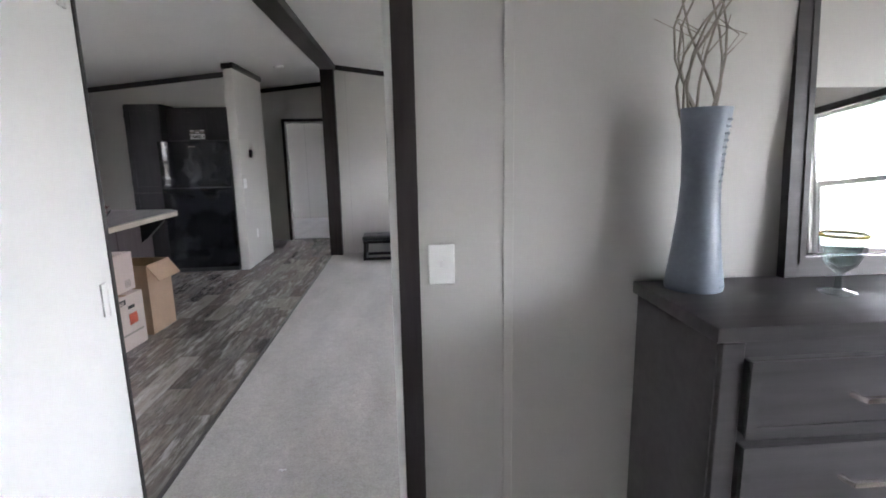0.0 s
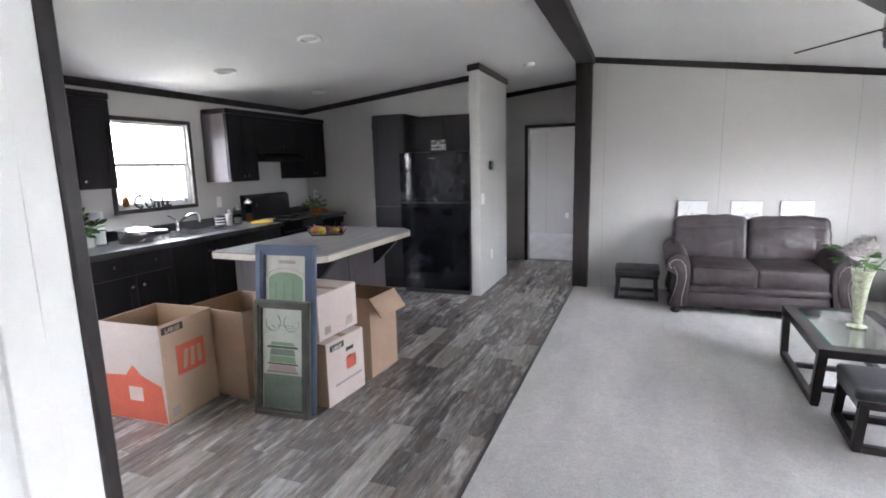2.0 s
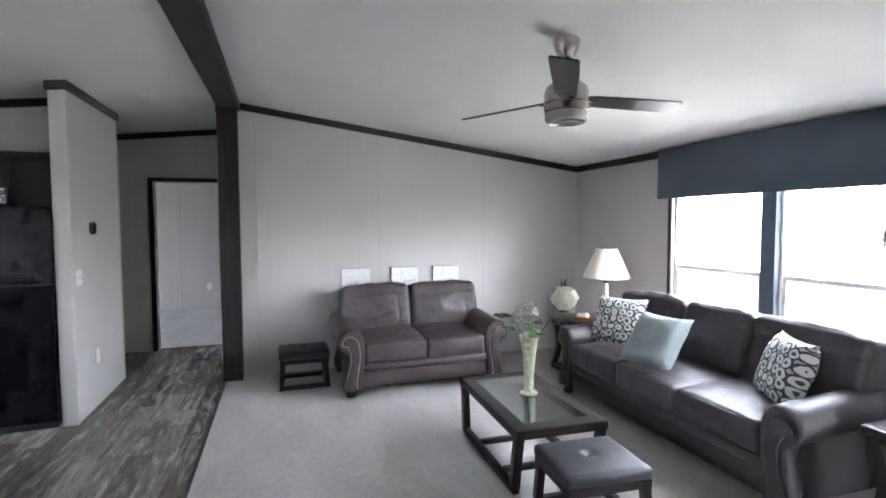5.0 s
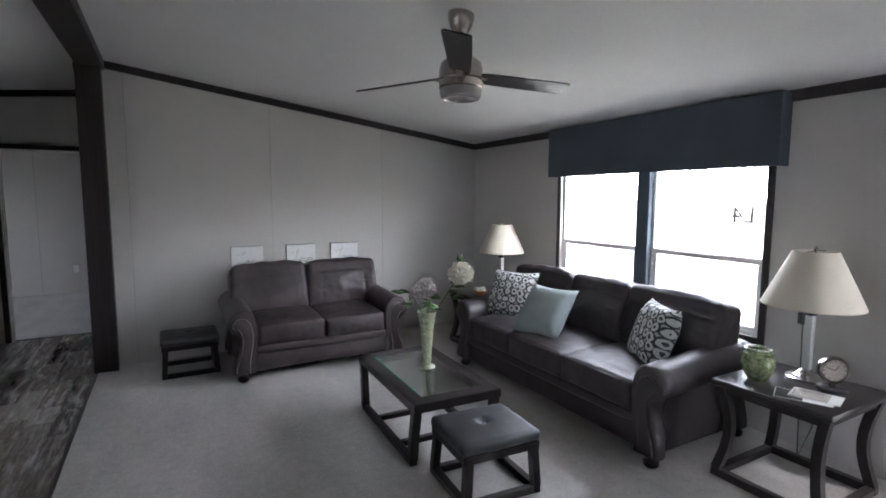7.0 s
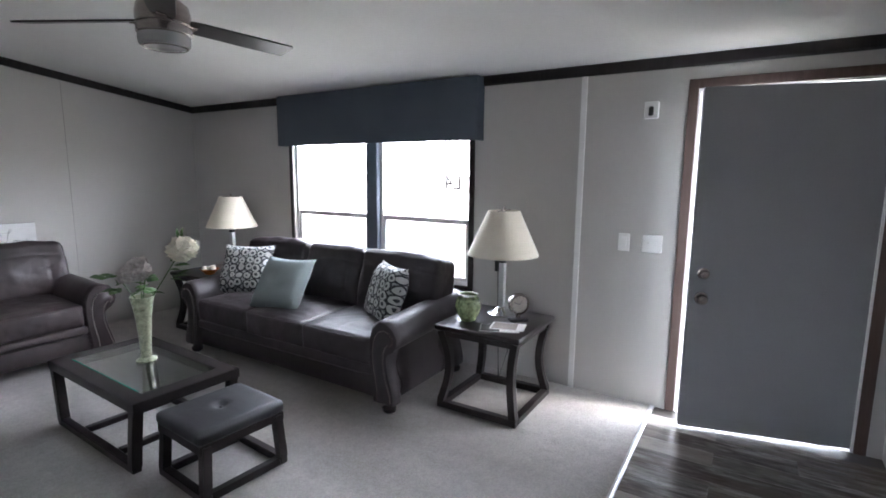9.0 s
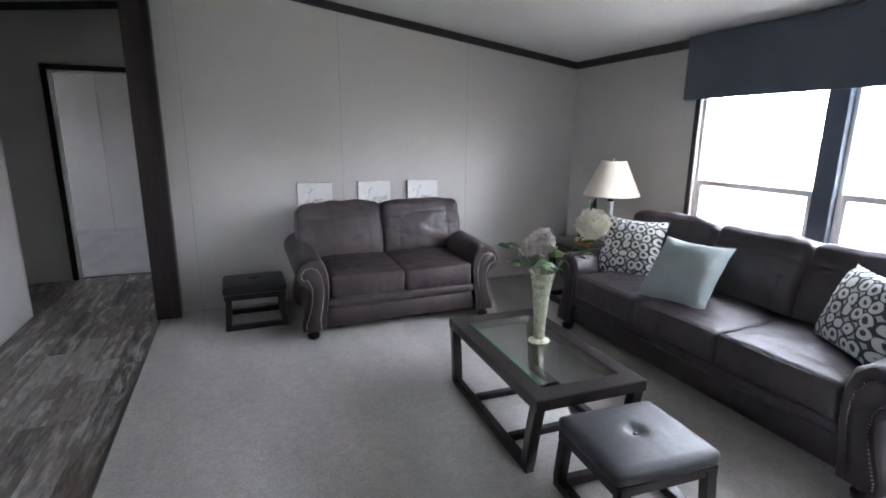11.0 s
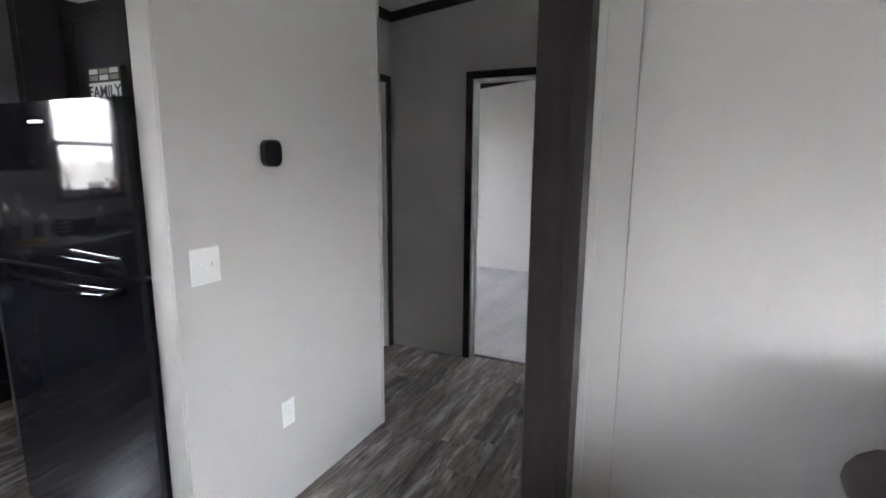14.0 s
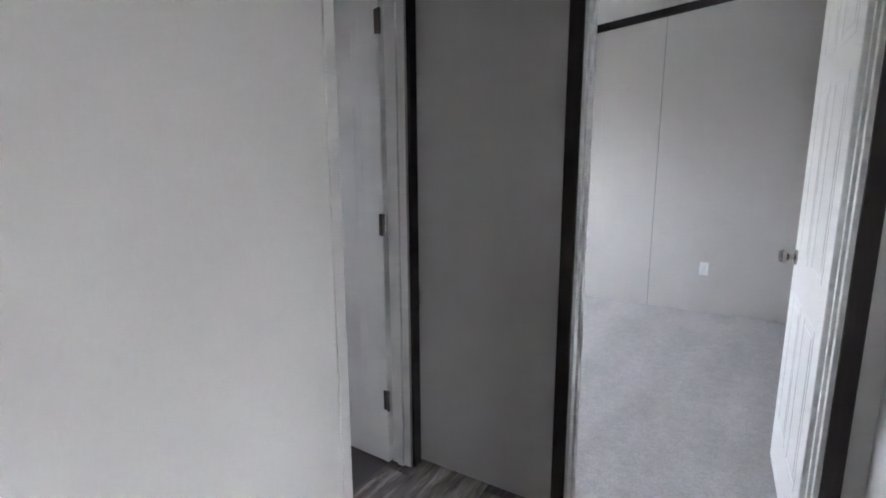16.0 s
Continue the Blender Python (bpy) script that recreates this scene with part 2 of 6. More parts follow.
TABLEWOOD = wood("espresso_table", (0.012, 0.010, 0.010), (0.028, 0.022, 0.021), 6, (0.2, 0.2, 0.2), 0.32)
TEAL = surf("pale_teal_cloth", (0.275, 0.325, 0.32), 0.08, 5, 420, 0.85, 0.04, 0.5)
PATTERN = pattern_mat()
VALANCE = surf("slate_blue_cloth", (0.085, 0.105, 0.13), 0.08, 3, 420, 0.9, 0.04, 0.4)
SHADE = surf("cream_shade", (0.72, 0.66, 0.55), 0.04, 4, 500, 0.8, 0.04, 0.2)
CARD = surf("cardboard", (0.40, 0.272, 0.185), 0.08, 3, 60, 0.8, 0.05, 0.12)
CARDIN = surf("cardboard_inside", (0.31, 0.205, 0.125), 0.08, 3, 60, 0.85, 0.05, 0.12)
CARDW = surf("white_cardboard", (0.52, 0.435, 0.385), 0.05, 3, 60, 0.75, 0.05, 0.1)
ORANGE = surf("orange_print", (0.56, 0.105, 0.055), 0.08, 6, 80, 0.7, 0.05, 0.05)
INK = surf("black_ink", (0.03, 0.03, 0.03), 0.1, 9, 80, 0.7, 0.05, 0.0)
INKPALE = surf("faded_ink", (0.28, 0.25, 0.22), 0.1, 9, 80, 0.7, 0.05, 0.0)
BLUEFRAME = surf("blue_grey_frame", (0.07, 0.095, 0.15), 0.12, 5, 120, 0.55, 0.06, 0.15)
GREENFRAME = surf("grey_green_frame", (0.092, 0.090, 0.070), 0.25, 7, 120, 0.34, 0.08, 0.15, metal=0.25)
SAGE = surf("print_sage", (0.50, 0.52, 0.43), 0.1, 7, 60, 0.45, 0.05, 0.03)
PALEPRINT = surf("print_pale", (0.56, 0.54, 0.47), 0.1, 7, 60, 0.45, 0.05, 0.03)
LEAFGREEN = surf("print_green", (0.20, 0.295, 0.175), 0.15, 7, 60, 0.45, 0.05, 0.03)
DARKGREEN = surf("print_dark_green", (0.17, 0.215, 0.16), 0.15, 7, 60, 0.45, 0.05, 0.03)
PINKPRINT = surf("print_rose", (0.42, 0.30, 0.26), 0.1, 7, 60, 0.45, 0.05, 0.03)
GLASS = glass_mat("window_glass")
TABLEGLASS = glass_mat("table_glass", (0.86, 0.90, 0.88), 0.0, 0.9, 0.16)
JARGLASS = glass_mat("jar_glass", (0.9, 0.95, 0.95), 0.02, 0.85)
GLASSEDGE = surf("glass_edge", (0.02, 0.42, 0.28), 0.1, 6, 90, 0.15, 0.04, 0.0)
FROST = surf("frosted_glass", (0.62, 0.6, 0.57), 0.04, 6, 150, 0.3, 0.05, 0.05)
MIRROR = surf("mirror_glass", (0.9, 0.91, 0.92), 0.01, 3, 60, 0.01, 0.005, 0.0, metal=1.0)
CERAMIC = surf("blue_grey_ceramic", (0.19, 0.225, 0.27), 0.1, 5, 90, 0.4, 0.06, 0.1)
VASEMAT = surf("mosaic_vase", (0.42, 0.44, 0.30), 0.35, 40, 140, 0.3, 0.1, 0.6, distance=0.004)
JARGREEN = surf("green_glaze", (0.27, 0.33, 0.17), 0.55, 26, 75, 0.2, 0.06, 0.8, distance=0.008)
PETALW = surf("white_petal", (0.80, 0.76, 0.64), 0.06, 20, 200, 0.7, 0.05, 0.1)
PETALB = surf("faded_petal", (0.60, 0.55, 0.52), 0.28, 40, 200, 0.75, 0.05, 0.1)
LEAF = surf("leaf_green", (0.085, 0.165, 0.05), 0.3, 20, 200, 0.5, 0.08, 0.1)
TWIG = surf("dry_twig", (0.34, 0.30, 0.26), 0.25, 20, 200, 0.8, 0.05, 0.2)
PUMPKIN = surf("pumpkin", (0.52, 0.17, 0.03), 0.2, 20, 200, 0.45, 0.08, 0.1)
YELLOW = surf("yellow_cloth", (0.62, 0.42, 0.07), 0.15, 20, 200, 0.7, 0.05, 0.2)
PURPLE = surf("dark_red_leaf", (0.16, 0.03, 0.045), 0.3, 20, 200, 0.55, 0.05, 0.2)
DOORGREY = surf("entry_door_paint", (0.33, 0.34, 0.35), 0.04, 2, 90, 0.5, 0.05, 0.08)
BROWNTRIM = wood("brown_casing", (0.07, 0.045, 0.038), (0.13, 0.09, 0.075), 5, (1, 1, 0.08), 0.5)
DRESSER = wood("charcoal_dresser", (0.036, 0.034, 0.035), (0.072, 0.068, 0.069), 5, (0.08, 1, 1), 0.36)
FANGLASS = surf("fan_glass", (0.42, 0.41, 0.40), 0.05, 6, 150, 0.18, 0.04, 0.02)
BARK = surf("bare_wood", (0.36, 0.31, 0.285), 0.3, 0.5, 9, 0.9, 0.05, 0.2)
REDPAINT = surf("red_car_paint", (0.35, 0.02, 0.02), 0.05, 2, 60, 0.2, 0.04, 0.0)
GROUND = surf("dry_grass", (0.20, 0.195, 0.165), 0.3, 0.3, 6, 0.95, 0.03, 0.4)
SEAM = surf("panel_joint", (0.40, 0.39, 0.367), 0.2, 4, 60, 0.8, 0.05, 0.0)
PAPER = surf("paper", (0.75, 0.75, 0.74), 0.05, 9, 90, 0.6, 0.05, 0.0)


# ---- builders ----
def mesh_of(name, bm, material, smooth=False):
    me = bpy.data.meshes.new(name)
    bm.normal_update()
    bm.to_mesh(me)
    bm.free()
    me.materials.append(material)
    if smooth:
        me.shade_smooth()
        me.set_sharp_from_angle(angle=radians(38))
    return me


def part(name, bm, material, parent, label="", smooth=False, m=None):
    ob = new(name, mesh_of(name, bm, material, smooth))
    ob.parent = parent
    if m is not None:
        ob.matrix_local = m
    return tagged(ob, label)


def single(name, bm, material, label="", category="", kind="", smooth=False, m=None, group=""):
    ob = new(name, mesh_of(name, bm, material, smooth))
    if m is not None:
        ob.matrix_world = m
    return tagged(ob, label, category, group, kind)


def thing(name, m, label, category, group="", kind=""):
    ob = new(name)
    ob.empty_display_size = 0.1
    ob.matrix_world = m
    return tagged(ob, label, category, group, kind)


def box(a, b, bevel=0.0, seg=1, bm=None):
    bm = bm or bmesh.new()
    made = bmesh.ops.create_cube(bm, size=1)["verts"]
    for v in made:
        v.co = [a[i] + (v.co[i] + 0.5) * (b[i] - a[i]) for i in range(3)]
    if bevel:
        edges = list({e for v in made for e in v.link_edges})
        bmesh.ops.bevel(bm, geom=edges, offset=bevel, segments=seg, affect="EDGES", profile=0.5)
    return bm


def lathe(profile, seg=24, closed=False, bm=None, centre=(0, 0), squash=1.0):
    """A turned shape from (radius, height) pairs."""
    bm = bm or bmesh.new()
    rings = []
    for r, z in profile:
        rings.append([bm.verts.new((centre[0] + r * math.cos(a * math.tau / seg), centre[1] + squash * r * math.sin(a * math.tau / seg), z)) for a in range(seg)])
    for lo, hi in zip(rings, rings[1:]):
        for i in range(seg):
            bm.faces.new((lo[i], lo[(i + 1) % seg], hi[(i + 1) % seg], hi[i]))
    if closed:
        bm.faces.new(rings[0][::-1])
        bm.faces.new(rings[-1])
    return bm


def sweep(points, w, h=None, bm=None, seg=0):
    """A bar along points: rectangular w x h, or round with seg sides and radius w."""
    bm = bm or bmesh.new()
    pts = [Vector(p) for p in points]
    rings = []
    for i, p in enumerate(pts):
        d = (pts[min(i + 1, len(pts) - 1)] - pts[max(i - 1, 0)]).normalized()
        ref = Vector((0, 0, 1)) if abs(d.z) < 0.75 else Vector((1, 0, 0))
        s = d.cross(ref).normalized()
        u = s.cross(d)
        if seg:
            rad = w[i] if isinstance(w, (list, tuple)) else w
            ring = [p + rad * (math.cos(k * math.tau / seg) * s + math.sin(k * math.tau / seg) * u) for k in range(seg)]
        else:
            ring = [p + s * x * w / 2 + u * y * h / 2 for x, y in ((-1, -1), (1, -1), (1, 1), (-1, 1))]
        rings.append([bm.verts.new(c) for c in ring])
    for lo, hi in zip(rings, rings[1:]):
        for i in range(len(lo)):
            bm.faces.new((lo[i], lo[(i + 1) % len(lo)], hi[(i + 1) % len(lo)], hi[i]))
    bm.faces.new(rings[0][::-1])
    bm.faces.new(rings[-1])
    bmesh.ops.recalc_face_normals(bm, faces=bm.faces)
    return bm


def prism(outline, a0, a1, axis="y", bm=None):
    """An outline of (u, v) pairs pulled from a0 to a1 along an axis."""
    bm = bm or bmesh.new()
    put = {"y": lambda u, v, a: (u, a, v), "x": lambda u, v, a: (a, u, v), "z": lambda u, v, a: (u, v, a)}[axis]
    lo, hi = [bm.verts.new(put(u, v, a0)) for u, v in outline], [bm.verts.new(put(u, v, a1)) for u, v in outline]
    k = len(outline)
    for i in range(k):
        bm.faces.new((lo[i], lo[(i + 1) % k], hi[(i + 1) % k], hi[i]))
    bm.faces.new(lo[::-1])
    bm.faces.new(hi)
    bmesh.ops.recalc_face_normals(bm, faces=bm.faces)
    return bm


def slab(axis, lo, hi, u0, u1, v0, v1, holes=()):
    """A plate across an axis with rectangular holes (u0, u1, v0, v1) right through it."""
    us = sorted({u0, u1, *[c for h in holes for c in h[:2]]})
    vs = sorted({v0, v1, *[c for h in holes for c in h[2:]]})
    us, vs = [u for u in us if u0 <= u <= u1], [v for v in vs if v0 <= v <= v1]
    solid = {}
    for i in range(len(us) - 1):
        for j in range(len(vs) - 1):
            cu, cv = (us[i] + us[i + 1]) / 2, (vs[j] + vs[j + 1]) / 2
            solid[i, j] = not any(h[0] < cu < h[1] and h[2] < cv < h[3] for h in holes)
    bm, cache = bmesh.new(), {}

    def vert(u, v, a):
        key = (round(u, 5), round(v, 5), round(a, 5))
        if key not in cache:
            cache[key] = bm.verts.new({"x": (a, u, v), "y": (u, a, v), "z": (u, v, a)}[axis])
        return cache[key]

    for (i, j), full in solid.items():
        if not full:
            continue
        a, b, c, d = us[i], us[i + 1], vs[j], vs[j + 1]
        bm.faces.new([vert(*p) for p in ((a, c, lo), (b, c, lo), (b, d, lo), (a, d, lo))])
        bm.faces.new([vert(*p) for p in ((a, c, hi), (b, c, hi), (b, d, hi), (a, d, hi))])
        for di, dj, p, q in ((-1, 0, (a, c), (a, d)), (1, 0, (b, c), (b, d)), (0, -1, (a, c), (b, c)), (0, 1, (a, d), (b, d))):
            if not solid.get((i + di, j + dj), False):
                bm.faces.new([vert(*p, lo), vert(*q, lo), vert(*q, hi), vert(*p, hi)])
    bmesh.ops.recalc_face_normals(bm, faces=bm.faces)
    return bm


def cushion(sx, sy, sz, r=0.05, bulge=0.03, wrinkle=0.006, seed=0, n=12):
    """A stuffed block with soft edges, centred on x and y, standing on z = 0."""
    bm = bmesh.new()
    bmesh.ops.create_cube(bm, size=2)
    bmesh.ops.subdivide_edges(bm, edges=bm.edges[:], cuts=n, use_grid_fill=True)
    half = Vector((sx / 2, sy / 2, sz / 2))
    for v in bm.verts:
        q = Vector((v.co.x * half.x, v.co.y * half.y, v.co.z * half.z))
        inner = Vector([max(-half[i] + r, min(half[i] - r, q[i])) for i in range(3)])
        d = q - inner
        p = inner + (d.normalized() * r if d.length > 1e-6 else d)
        fx, fy, fz = (1 - v.co.x ** 2), (1 - v.co.y ** 2), (1 - v.co.z ** 2)
        p.z += math.copysign(bulge * fx * fy, v.co.z) if abs(v.co.z) > 0.99 else 0
        if abs(v.co.y) > 0.99:
            p.y += math.copysign(bulge * fx * fz, v.co.y)
        w = noise.noise(p * 7 + Vector((seed * 3.1, seed, 0))) + 0.5 * noise.noise(p * 19 + Vector((seed, 0, seed)))
        p += p.normalized() * w * wrinkle
        p.z += half.z
        v.co = p
    return bm


def pillow(s, thick, seed=0, n=14):
    """A square scatter cushion in the x-z plane, thick along y, corners pinched."""
    bm = bmesh.new()
    for side in (-1, 1):
        grid = []
        for i in range(n + 1):
            row = []
            for j in range(n + 1):
                u, v = 2 * i / n - 1, 2 * j / n - 1
                pinch = 1 - 0.09 * (1 - v * v) * abs(u) ** 3
                pinch_v = 1 - 0.09 * (1 - u * u) * abs(v) ** 3
                h = thick / 2 * max(0, (1 - u ** 4)) ** 0.6 * max(0, (1 - v ** 4)) ** 0.6
                p = Vector((u * s / 2 * pinch, side * h, v * s / 2 * pinch_v))
                p.y += 0.008 * noise.noise(p * 12 + Vector((seed, 0, 0))) * (1 if h > 0.002 else 0)
                row.append(bm.verts.new(p))
            grid.append(row)
        for i in range(n):
            for j in range(n):
                f = (grid[i][j], grid[i + 1][j], grid[i + 1][j + 1], grid[i][j + 1])
                bm.faces.new(f if side < 0 else f[::-1])
    bmesh.ops.remove_doubles(bm, verts=bm.verts, dist=0.0005)
    return bm


def balls(spots, r, bm=None, sub=1, flat=1.0):
    bm = bm or bmesh.new()
    for p in spots:
        for v in bmesh.ops.create_icosphere(bm, subdivisions=sub, radius=r)["verts"]:
            v.co = Vector((v.co.x, v.co.y, v.co.z * flat)) + Vector(p)
    return bm


def text_bm(words, size, depth=0.0008, shear=0.0, bold=0.0):
    """Letters in the x-z plane, readable from -y, centred, standing on z = 0."""
    cu = bpy.data.curves.new("letters", "FONT")
    cu.body, cu.size, cu.extrude, cu.align_x, cu.shear, cu.offset, cu.resolution_u = words, size, depth, "CENTER", shear, bold, 2
    ob = bpy.data.objects.new("letters", cu)
    me = bpy.data.meshes.new_from_object(ob)
    bm = bmesh.new()
    bm.from_mesh(me)
    for v in bm.verts:
        v.co = Vector((v.co.x, -v.co.z, v.co.y))
    bpy.data.objects.remove(ob)
    bpy.data.curves.remove(cu)
    bpy.data.meshes.remove(me)
    return bm


# ---- the place: a wide mobile home; x across, y along, the ridge over x = 0 ----
XW, XE = -3.80, 3.82
YN, YHALL, YBED = 6.0, 7.40, 10.49
YS0, YS1 = -0.13, -0.03
BACK = -4.1


def cz(x):
    """Height of the sloping ceiling."""
    return 2.70 - (0.134 * x if x > 0 else -0.106 * x)


def structure(name, bm, material, label="", category="", smooth=False):
    return single(name, bm, material, label, category, "structure", smooth)


structure("ceiling", prism([(XW - 0.12, cz(XW - 0.12)), (0, cz(0)), (XE + 0.12, cz(XE + 0.12)), (XE + 0.12, 3.0), (XW - 0.12, 3.0)], BACK - 0.1, YBED + 0.1), CEIL,
          "white textured ceiling sloping down from a central ridge", "ceiling")
HW = 2.75
# the second opening here is made up, for more daylight from the west
KWIN, ADDED_DWIN, BWIN2, ADDED_BATHWIN = (2.82, 3.67, 1.17, 1.98), (0.55, 1.2, 0.85, 1.98), (8.6, 9.28, 0.95, 1.92), (6.95, 7.3, 1.2, 1.9)
LWIN, FDOOR, BWIN = (2.51, 4.43, 0.62, 1.98), (0.09, 1.0, 0.0, 2.0), (-2.17, -0.90, 0.98, 1.95)
wall_label = "beige vinyl-faced wall panel with fine vertical texture"
structure("wall_west", slab("x", XW - 0.12, XW, BACK, YBED + 0.1, -0.1, 2.5, (KWIN, ADDED_DWIN, BWIN2, ADDED_BATHWIN)), WALL, wall_label, "wall")
structure("wall_east", slab("x", XE, XE + 0.12, BACK, YBED + 0.1, -0.1, 2.5, (LWIN, FDOOR, BWIN)), WALL, wall_label, "wall")
structure("wall_north_living", slab("y", YN, YN + 0.1, -0.15, XE, 0, HW), WALL, wall_label, "wall")
structure("wall_hall_east", slab("x", -0.176, -0.06, YN + 0.1, YHALL, 0, HW), WALL, wall_label, "wall")
structure("wall_hall_end", slab("y", YHALL, YHALL + 0.1, XW, XE, 0, HW, [(-1.04, -0.275, -1, 2.025)]), WALL, wall_label, "wall")
structure("wall_partition", slab("x", -1.2, -1.1, 5.1, 6.31, 0, HW), WALL, wall_label, "wall")
structure("wall_behind_fridge", slab("y", 6.21, 6.31, -1.7, -1.2, 0, HW), WALL, wall_label, "wall")
structure("wall_hall_west", slab("x", -1.8, -1.7, 6.21, YHALL, 0, HW, [(6.58, 7.32, -1, 2.03)]), WALL, wall_label, "wall")
structure("wall_kitchen_north", slab("y", 5.62, 5.72, XW, -1.2, 0, HW), WALL, wall_label, "wall")
structure("wall_south", slab("y", YS0, YS1, XW, XE, 0, HW, [(0.10, 0.945, -1, 2.04)]), WALL, wall_label, "wall")
structure("wall_bedroom_south", slab("y", BACK - 0.1, BACK, XW, XE, 0, HW), WALL, wall_label, "wall")
structure("wall_bedroom_west", slab("x", -1.1, -1.0, BACK, YS0, 0, HW), WALL, wall_label, "wall")
structure("wall_bedroom_north", slab("y", YBED, YBED + 0.1, XW, XE, 0, HW), WALL, wall_label, "wall")

EDGE = -0.14
PAD_X, PAD_Y = 2.62, 1.125
structure("floor_carpet", slab("z", -0.06, 0.004, EDGE, XE, YS1, YN, [(PAD_X, XE, YS1, PAD_Y)]), CARPET, "grey-beige cut-pile wall-to-wall carpet", "carpet")
structure("floor_bedroom", box((-1.0, BACK, -0.06), (XE, YS1, 0.004)), CARPET, "grey-beige bedroom carpet", "carpet")
structure("floor_far_bedroom", box((XW, YHALL + 0.06, -0.06), (XE, YBED, 0.004)), CARPET_B, "pale grey bedroom carpet", "carpet")
structure("floor_strip", prism([(EDGE - 0.018, -0.002), (EDGE - 0.014, 0.007), (EDGE + 0.006, 0.009), (EDGE + 0.012, 0.0)], YS1, 5.84), STRIP, "dark metal strip between vinyl and carpet", "floor strip")
structure("door_threshold", prism([(YHALL + 0.045, 0.0), (YHALL + 0.05, 0.008), (YHALL + 0.075, 0.008), (YHALL + 0.08, 0.0)], -1.04, -0.275, "x"), STRIP, "dark strip under the bedroom door", "floor strip")

structure("ridge_beam", box((-0.155, YS1, 2.615), (0.04, YN, 2.75), 0.006), COLUMN, "dark-stained wooden beam along the ridge", "beam")
structure("column_trim", box((-0.028, 5.838, 0), (0.022, 5.8455, 2.614), 0.002), COLUMN, "dark trim board along the column edge", "trim")
structure("column", box((-0.16, 5.845, 0), (0.018, YN + 0.02, 2.64), 0.006), COLUMN, "dark-stained wooden column at the end of the beam", "column")


def crown(p, q, n):
    """Dark moulding under the ceiling from p to q, standing off the wall along n."""
    bm = bmesh.new()
    t, h = 0.02, 0.066
    rings = []
    for x, y in (p, q):
        z = cz(x)
        zi = cz(x + n[0] * t)
        rings.append([bm.verts.new(c) for c in ((x, y, z + 0.01), (x, y, z - h), (x + n[0] * t * 0.6, y + n[1] * t * 0.6, z - h), (x + n[0] * t, y + n[1] * t, z - h + 0.012), (x + n[0] * t, y + n[1] * t, zi + 0.01))])
    for i in range(5):
        bm.faces.new((rings[0][i], rings[0][(i + 1) % 5], rings[1][(i + 1) % 5], rings[1][i]))
    bm.faces.new(rings[0][::-1])
    bm.faces.new(rings[1])
    bmesh.ops.recalc_face_normals(bm, faces=bm.faces)
    structure("crown_trim", bm, TRIM, "dark wooden moulding under the ceiling", "trim")


for p, q, n in (((0.04, YN), (XE, YN), (0, -1)), ((XE, YS1), (XE, YN - 0.02), (-1, 0)), ((XW, YS1), (XW, 5.62), (1, 0)), ((XW + 0.02, 5.62), (-1.2, 5.62), (0, -1)),
                ((-1.1, 5.08), (-1.1, 6.33), (1, 0)), ((-1.22, 5.1), (-1.1, 5.1), (0, -1)), ((-1.2, 5.1), (-1.2, 5.60), (-1, 0)), ((-1.7, YHALL), (-0.176, YHALL), (0, -1)),
                ((-1.7, 6.33), (-1.7, YHALL - 0.02), (1, 0)), ((-0.176, YN + 0.1), (-0.176, YHALL - 0.02), (-1, 0)), ((XW, YS1), (-0.155, YS1), (0, 1)), ((0.04, YS1), (XE, YS1), (0, 1)),
                ((-3.7, YBED), (0, YBED), (0, -1)), ((0, YBED), (XE, YBED), (0, -1)), ((0, YS0), (XE, YS0), (0, -1))):
    crown(p, q, n)


def batten(a, b, material=WALL, label="thin vertical strip over a wall panel joint"):
    structure("wall_batten", box(a, b, 0.001), material, label, "trim")


for x in (0.165, 1.39, 2.59):
    batten((x - 0.002, YN - 0.002, 0), (x + 0.002, YN + 0.001, cz(x) - 0.05), SEAM, "thin dark joint between wall panels")
batten((1.235, YS0 - 0.005, 0), (1.262, YS0 + 0.001, cz(1.25) - 0.05))
batten((-1.296, YBED - 0.002, 0), (-1.287, YBED + 0.001, 2.5), SEAM, "thin dark joint between wall panels")
batten((0.004, YBED - 0.002, 0), (0.012, YBED + 0.001, 2.5), SEAM, "thin dark joint between wall panels")
batten((XE - 0.012, 1.65, 0), (XE + 0.001, 1.687, cz(XE) - 0.03), WHITE, "white vertical strip over a wall panel joint")
batten((-1.106, 5.096, 0), (-1.095, 5.122, 2.5), WALL, "pale corner strip")
batten((-1.204, 5.0945, 0), (-1.107, 5.0995, 2.5), WALL, "wall strip on the partition end")
batten((-1.104, 6.290, 0), (-1.097, 6.3135, 2.5), WALL, "pale corner strip")
batten((-0.180, 6.022, 0), (-0.1495, 6.0995, 2.6), WHITE, "white corner strip")
batten((0.018, YN - 0.006, 0), (0.05, YN + 0.001, cz(0) - 0.07))


def casing(name, axis, plane, out, u0, u1, top, w=0.045, material=TRIM, label="dark wooden door casing"):
    """Flat boards round a door opening, on the side of the wall that out points to."""
    base = tagged(new(name), label, "door casing", "", "structure")
    a, b = sorted((plane - 0.001 * out, plane + 0.014 * out))
    for lo, hi in (((u0 - w, 0), (u0 + 0.004, top + w)), ((u1 - 0.004, 0), (u1 + w, top + w)), ((u0 + 0.004, top - 0.004), (u1 - 0.004, top + w))):
        if axis == "y":
            bm = box((lo[0], a, lo[1]), (hi[0], b, hi[1]), 0.002)
        else:
            bm = box((a, lo[0], lo[1]), (b, hi[0], hi[1]), 0.002)
        part("casing_board", bm, material, base)
    return base


